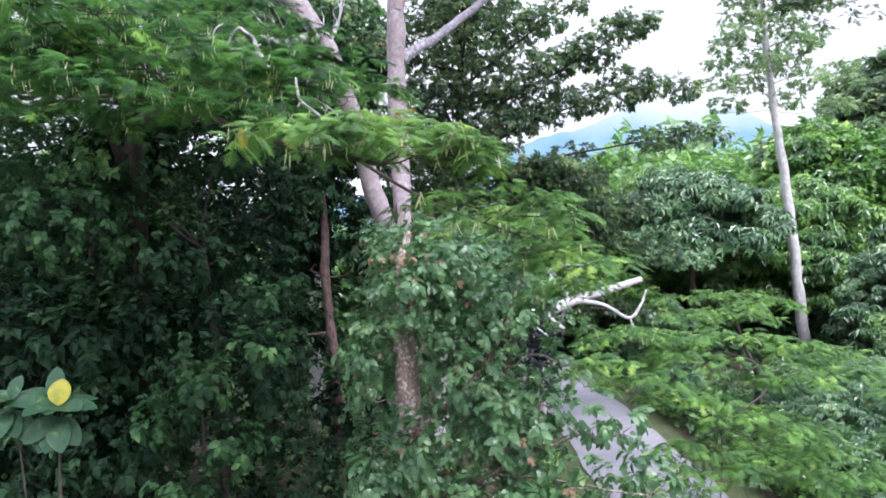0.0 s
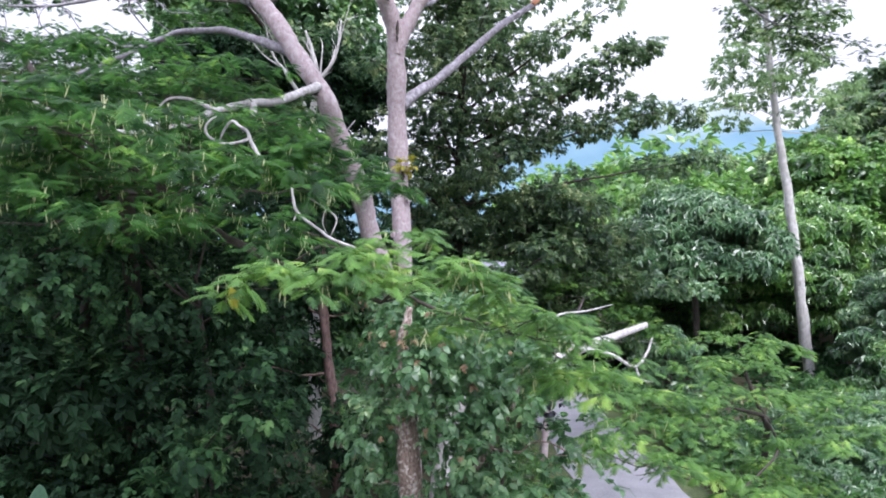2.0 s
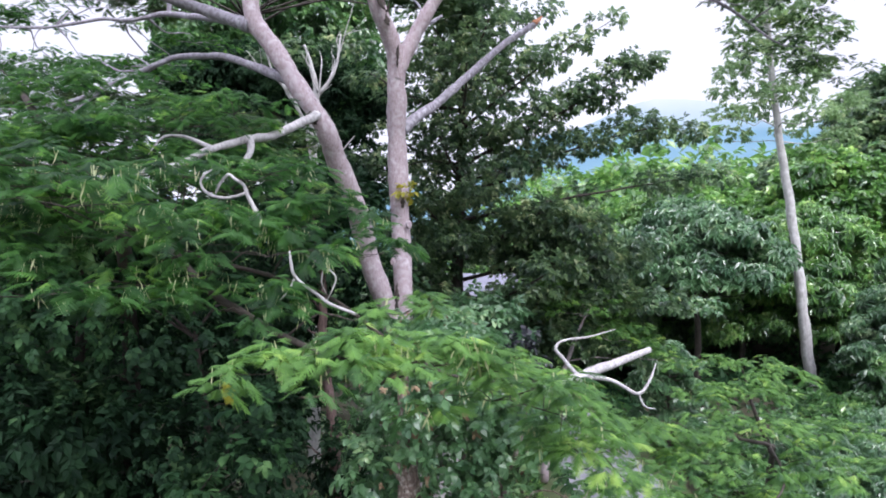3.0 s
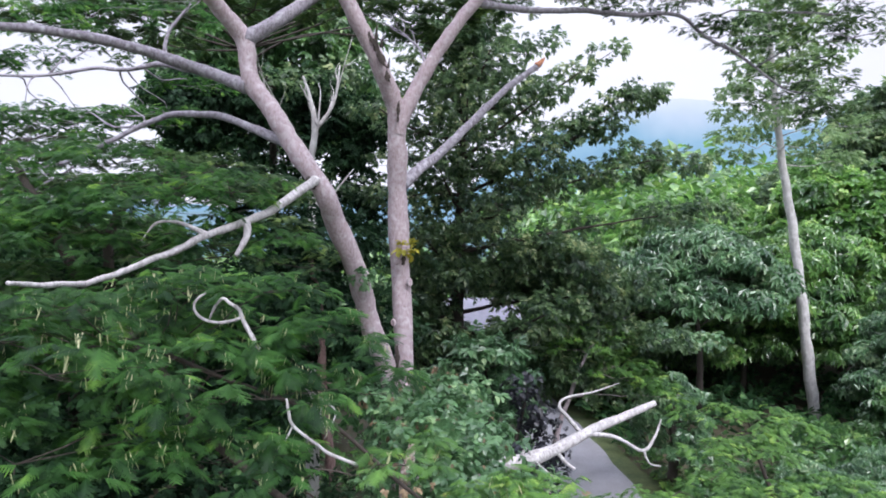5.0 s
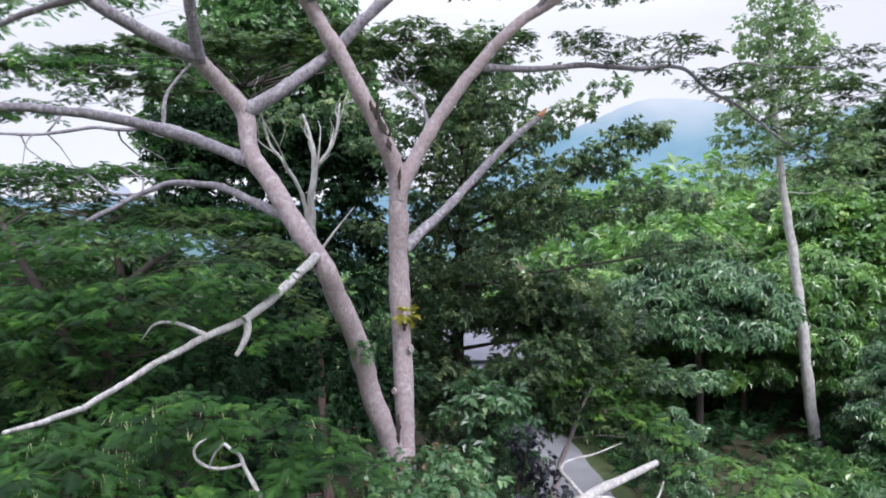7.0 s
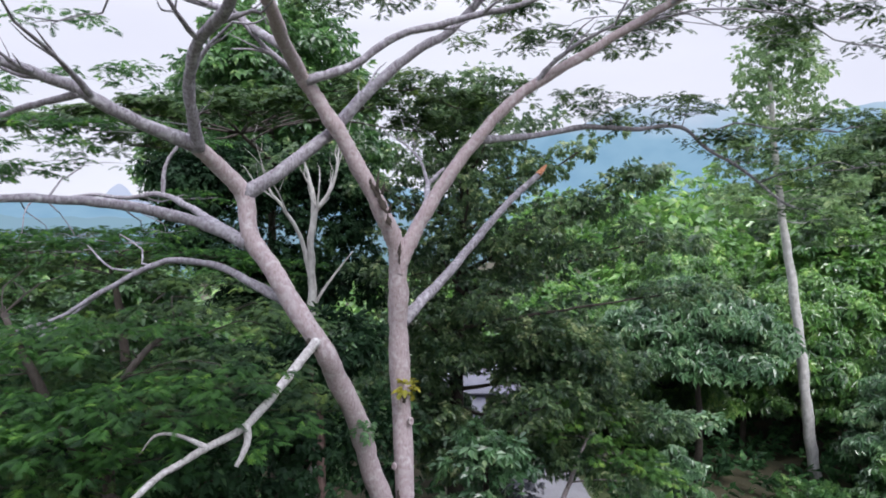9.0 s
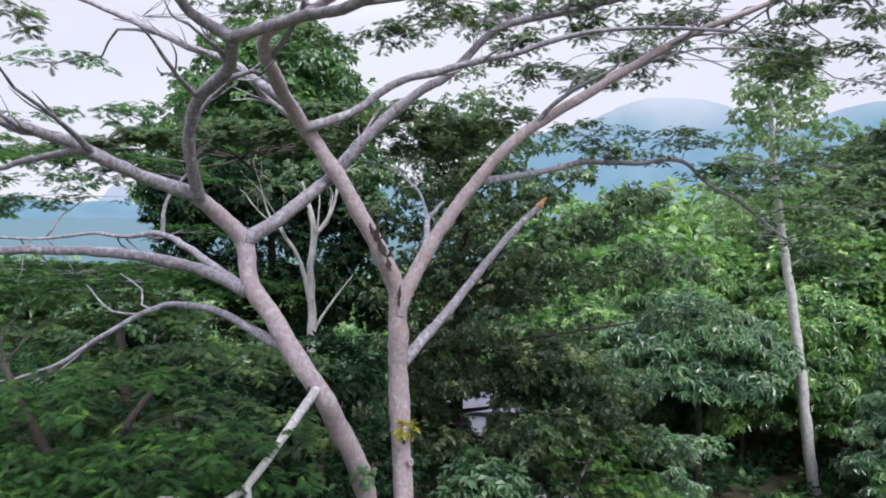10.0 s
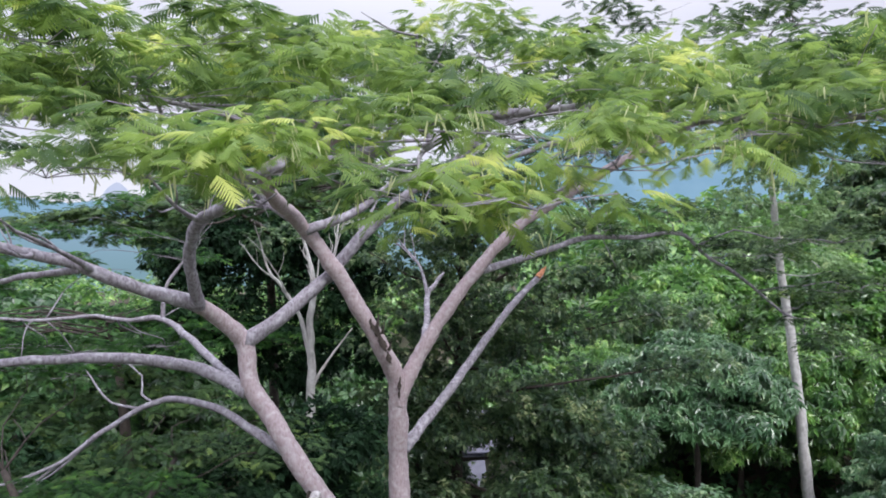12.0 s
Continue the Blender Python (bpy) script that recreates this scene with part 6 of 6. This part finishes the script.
mound = thing("vine_mound", "mounds of creeping vine with small blue-green leaves on the bank", "vines")
limb("stem", mound, DARK_BARK, [(13.0, 24.0, 0.2, 0.05), (13.1, 23.8, 0.9, 0.04), (13.2, 23.6, 1.6, 0.02)], sides=6)
MOUNDS = [(11.8, 21.8, 1.3, 1.1, 0.9, 0.6), (12.8, 23.0, 1.7, 1.4, 1.1, 0.8), (14.4, 24.0, 2.0, 1.4, 1.2, 0.9), (15.6, 25.2, 2.2, 1.4, 1.2, 0.9), (13.4, 25.4, 2.3, 1.3, 1.1, 0.8), (17.2, 26.6, 2.3, 1.6, 1.3, 0.9), (12.6, 20.6, 1.1, 1.2, 0.9, 0.6), (14.2, 21.8, 1.3, 1.3, 1.0, 0.7)]
boughs(mound, MOUNDS, DARK_BARK, 2, 0.015)
dome_crown(mound, MOUNDS, TEAL, WHORLS_FAR, 26, 0.36, skirt=0.4)

FOREST = "trees of the far roadside"
LANE_TREES = [
    ("rounded tree with drooping blue-green leaves", 14.6, 39.5, 0.9, 12.0, 4.4, TEAL, WHORLS_FAR, 11, 0.72, 0.62, 11),
    ("bushy mid-green tree by the lane", 11.2, 46, 0.8, 11.2, 3.8, FRESH, WHORLS_FAR, 16, 0.62, 0.2, 12),
    ("bushy light-green tree on the bank", 16.5, 51, 1.5, 13.2, 5.2, FRESH, WHORLS_FAR, 12, 0.74, 0.25, 13),
    ("leafy green tree on the roadside", 23.6, 45, 1.2, 12.4, 4.4, FRESH, WHORLS_FAR, 11, 0.8, 0.3, 14),
    ("leafy green tree on the roadside", 29, 50, 2.0, 17.2, 5.2, FRESH, SPRIGS_FAR, 10, 0.8, 0.35, 15),
    ("tall grey-green tree on the hillside", 45, 68, 4.0, 28.0, 6.0, GLOSSY, SPRIGS_FAR, 7, 1.0, 0.4, 16),
    ("tall tree on the hillside", 34, 62, 3.5, 20.0, 5.4, GLOSSY, SPRIGS_FAR, 8, 0.9, 0.4, 17),
]
BANK_TREES = [
    ("tall tree on the hillside", 24, 62, 3.0, 16.0, 5.6, FRESH, SPRIGS_FAR, 7, 1.0, 0.25, 18),
    ("dark shrubby tree on the bank", 24.5, 35, 1.0, 8.0, 3.4, TEAL, WHORLS_FAR, 14, 0.65, 0.3, 19),
    ("low shrubby tree on the bank", 22.2, 33.0, 0.9, 4.4, 2.0, MID, WHORLS_FAR, 16, 0.55, 0.25, 20),
    ("leafy tree by the lane", 1.5, 24.0, 0.4, 8.6, 1.7, TEAL, SPRIGS_FAR, 17, 0.46, 0.3, 21),
    ("leafy tree by the lane", 10.2, 31, 0.6, 5.6, 1.6, TEAL, WHORLS_FAR, 18, 0.55, 0.25, 22),
    ("green tree beyond the house", 5, 52, 0.5, 10.5, 5.0, FRESH, SPRIGS_FAR, 8, 0.8, 0.2, 23),
    ("green tree in the valley", -8, 52, 0.5, 8.5, 5.5, MID, SPRIGS_FAR, 7, 0.9, 0.15, 24),
]
SLOPE_TREES = [
    ("green tree in the valley", -19.5, 43, 0.5, 14.2, 5.0, MID, SPRIGS_FAR, 8, 0.8, 0.15, 25),
    ("green tree in the valley", -29, 46, 0.5, 15.0, 6.0, MID, SPRIGS_FAR, 7, 0.9, 0.15, 26),
    ("dark green tree in the valley", -17, 28, 0.5, 11.5, 4.0, PALMATE_LIT, SPRIGS_FAR, 11, 0.6, 0.15, 27),
    ("leafy green tree on the roadside", 19.4, 44.5, 1.0, 10.6, 3.0, FRESH, WHORLS_FAR, 13, 0.7, 0.3, 28),
    ("green tree crowded on the bank", 29.5, 40, 1.4, 10.5, 3.8, MID, WHORLS_FAR, 12, 0.7, 0.25, 29),
    ("light-green tree on the slope", 20.5, 56, 2.0, 13.8, 4.6, FRESH, WHORLS_FAR, 11, 0.8, 0.3, 30),
    ("light-green tree on the slope", 11.5, 60, 2.0, 11.5, 4.8, FRESH, SPRIGS_FAR, 7, 1.0, 0.2, 31),
    ("tall grey-green tree on the hillside", 38, 57, 3.0, 23.0, 4.6, GLOSSY, SPRIGS_FAR, 8, 0.9, 0.5, 32),
]
for label, x, y, foot, top, radius, mat, shapes, density, size, clear, seed in LANE_TREES + BANK_TREES + SLOPE_TREES:
    round_tree(label, x, y, foot, top, radius, mat, shapes, density, size, group=FOREST, clear=clear, seed=seed)

# ---------------------------------------------------------------- house glimpsed through the leaves
house = thing("house", "pale house with lilac metal roofs behind the trees", "house")


def box(x0, x1, y0, y1, z0, z1):
    v = np.array([(x, y, z) for z in (z0, z1) for y in (y0, y1) for x in (x0, x1)], dtype=float)
    return v, [0, 2, 3, 1, 4, 5, 7, 6, 0, 1, 5, 4, 2, 6, 7, 3, 0, 4, 6, 2, 1, 3, 7, 5], [4] * 6


def sloped(x0, x1, y0, y1, za, zb, thick=0.08):
    v = np.array([(x, y, z - t) for t in (thick, 0) for y, z in ((y0, za), (y1, zb)) for x in (x0, x1)], dtype=float)
    return v, [0, 2, 3, 1, 4, 5, 7, 6, 0, 1, 5, 4, 2, 6, 7, 3, 0, 4, 6, 2, 1, 3, 7, 5], [4] * 6


put("wall", mesh_from("wall", *box(0.2, 3.8, 36.0, 41.0, 0.0, 6.6)), PLASTER, house)
put("porch_roof", mesh_from("porch_roof", *sloped(0.4, 2.2, 33.4, 35.9, 5.6, 6.5)), METAL_ROOF, house)
put("roof", mesh_from("roof", *sloped(0.0, 4.1, 35.5, 38.5, 6.6, 8.0)), METAL_ROOF, house)
put("roof", mesh_from("roof", *sloped(0.0, 4.1, 38.5, 41.5, 8.0, 6.6)), METAL_ROOF, house)
put("gable", mesh_from("gable", np.array([(0.22, 36, 6.6), (0.22, 41, 6.6), (0.22, 38.5, 7.86), (0.32, 36, 6.6), (0.32, 41, 6.6), (0.32, 38.5, 7.86)], dtype=float), [0, 1, 2, 5, 4, 3, 0, 3, 4, 1, 1, 4, 5, 2, 2, 5, 3, 0], [3, 3, 4, 4, 4]), PLASTER, house)
for wx in (0.6, 2.4):
    win = put("window", mesh_from("window", *box(wx - 0.08, wx + 1.08, 35.94, 36.0, 2.0, 3.4)), PLASTER, house)
    put("pane", mesh_from("pane", *box(wx, wx + 1.0, 35.92, 35.945, 2.08, 3.32)), WINDOW, win)

# ---------------------------------------------------------------- undergrowth and far woods
def scatter(name, label, category, n, area, mat, shapes, size, height, keep):
    x = area[0] + (area[1] - area[0]) * rng.random(n)
    y = area[2] + (area[3] - area[2]) * rng.random(n)
    k = keep(x, y)
    x, y = x[k], y[k]
    m = len(x)
    hump = np.array([noise.noise(Vector((a * 0.35, b * 0.35, 3.0))) for a, b in zip(x, y)]) * 0.5 + 0.5
    z = ground_height(x, y) + height * hump * (0.15 + 0.85 * rng.random(m))
    d = np.stack((rng.random(m) - 0.5, rng.random(m) - 0.75, 0.25 + 0.4 * rng.random(m)), axis=1)
    up = np.stack((rng.random(m) - 0.5, rng.random(m) - 0.5, np.ones(m)), axis=1)
    arrays = stamp(shapes, rng.integers(0, len(shapes), m), np.stack((x, y, z), axis=1), frames_of(d, up, size * (0.6 + 0.7 * rng.random(m))))
    tagged(put(name, mesh_from(name, *arrays), mat), label, category, kind="stuff")


off_road = lambda x, y: np.abs(x - 6.75 + 0.0012 * (y - 24) ** 2) > 2.9
scatter("undergrowth", "tangled green undergrowth on the forest floor", "undergrowth", 5000, (-20, 22, 8, 36), MID, SPRIGS_FAR, 0.45, 1.6, off_road)
scatter("undergrowth", "low leafy plants over the leaf litter", "undergrowth", 1800, (-9, 9, -7, 10), MID, SPRIGS_FAR, 0.26, 0.7, off_road)
scatter("undergrowth", "green undergrowth on the far bank", "undergrowth", 4000, (-30, 48, 36, 70), PALMATE_LIT, SPRIGS_FAR, 1.0, 1.8, off_road)
scatter("vines", "creeping vines smothering the bank", "vines", 7500, (9.9, 30, 14, 36), MID, SPRIGS_FAR, 0.52, 2.2, lambda x, y: off_road(x, y) & ((x > 17) | (y < 30)))
scatter("roadside_grass", "tufts of yellow-green grass beside the lane", "grass", 5000, (1.5, 11.5, 18, 60), FRESH, SPRIGS_SMALL, 0.4, 0.5, lambda x, y: off_road(x, y) & (np.abs(x - 6.6) < 4.2))


def far_woods():
    pads = []
    r = np.random.default_rng(5)
    for k in range(210):
        y = 62 + 170 * r.random() ** 1.5
        x = (r.random() * 2 - 1) * (y * 0.85 + 8)
        if y < 90 and -4 < x < 14:
            continue
        s = 3.5 + 2.5 * r.random() + y * 0.012
        z = ground_height(np.array(x), np.array(y)) + 6.0 + 3 * r.random() + 0.02 * y
        if x < 10:
            s, z = s * 0.7, 3.0 + 2.5 * r.random()
        pads.append((x, y, float(z), s, s, s * 0.9))
    ob = dome_crown(None, pads, FRESH, SPRIGS_FAR, 0.17, 2.6, 0.3, False, name="far_woods")
    tagged(ob, "distant green forest canopy", "forest", kind="stuff")


far_woods()

# fronds that reach up before the dead limb
REACHING = [(-2.2, 8.9, 10.42, 0.65, 0.4, 0.07), (-3.2, 8.9, 10.4, 0.65, 0.4, 0.07)]
boughs(low, REACHING, DARK_BARK, 4, 0.012)
feather_crown(low, REACHING, FEATHER, 15, 8, 0.22, FRONDS_MID, level=0.6, pods=0.05, name="reaching_fronds")
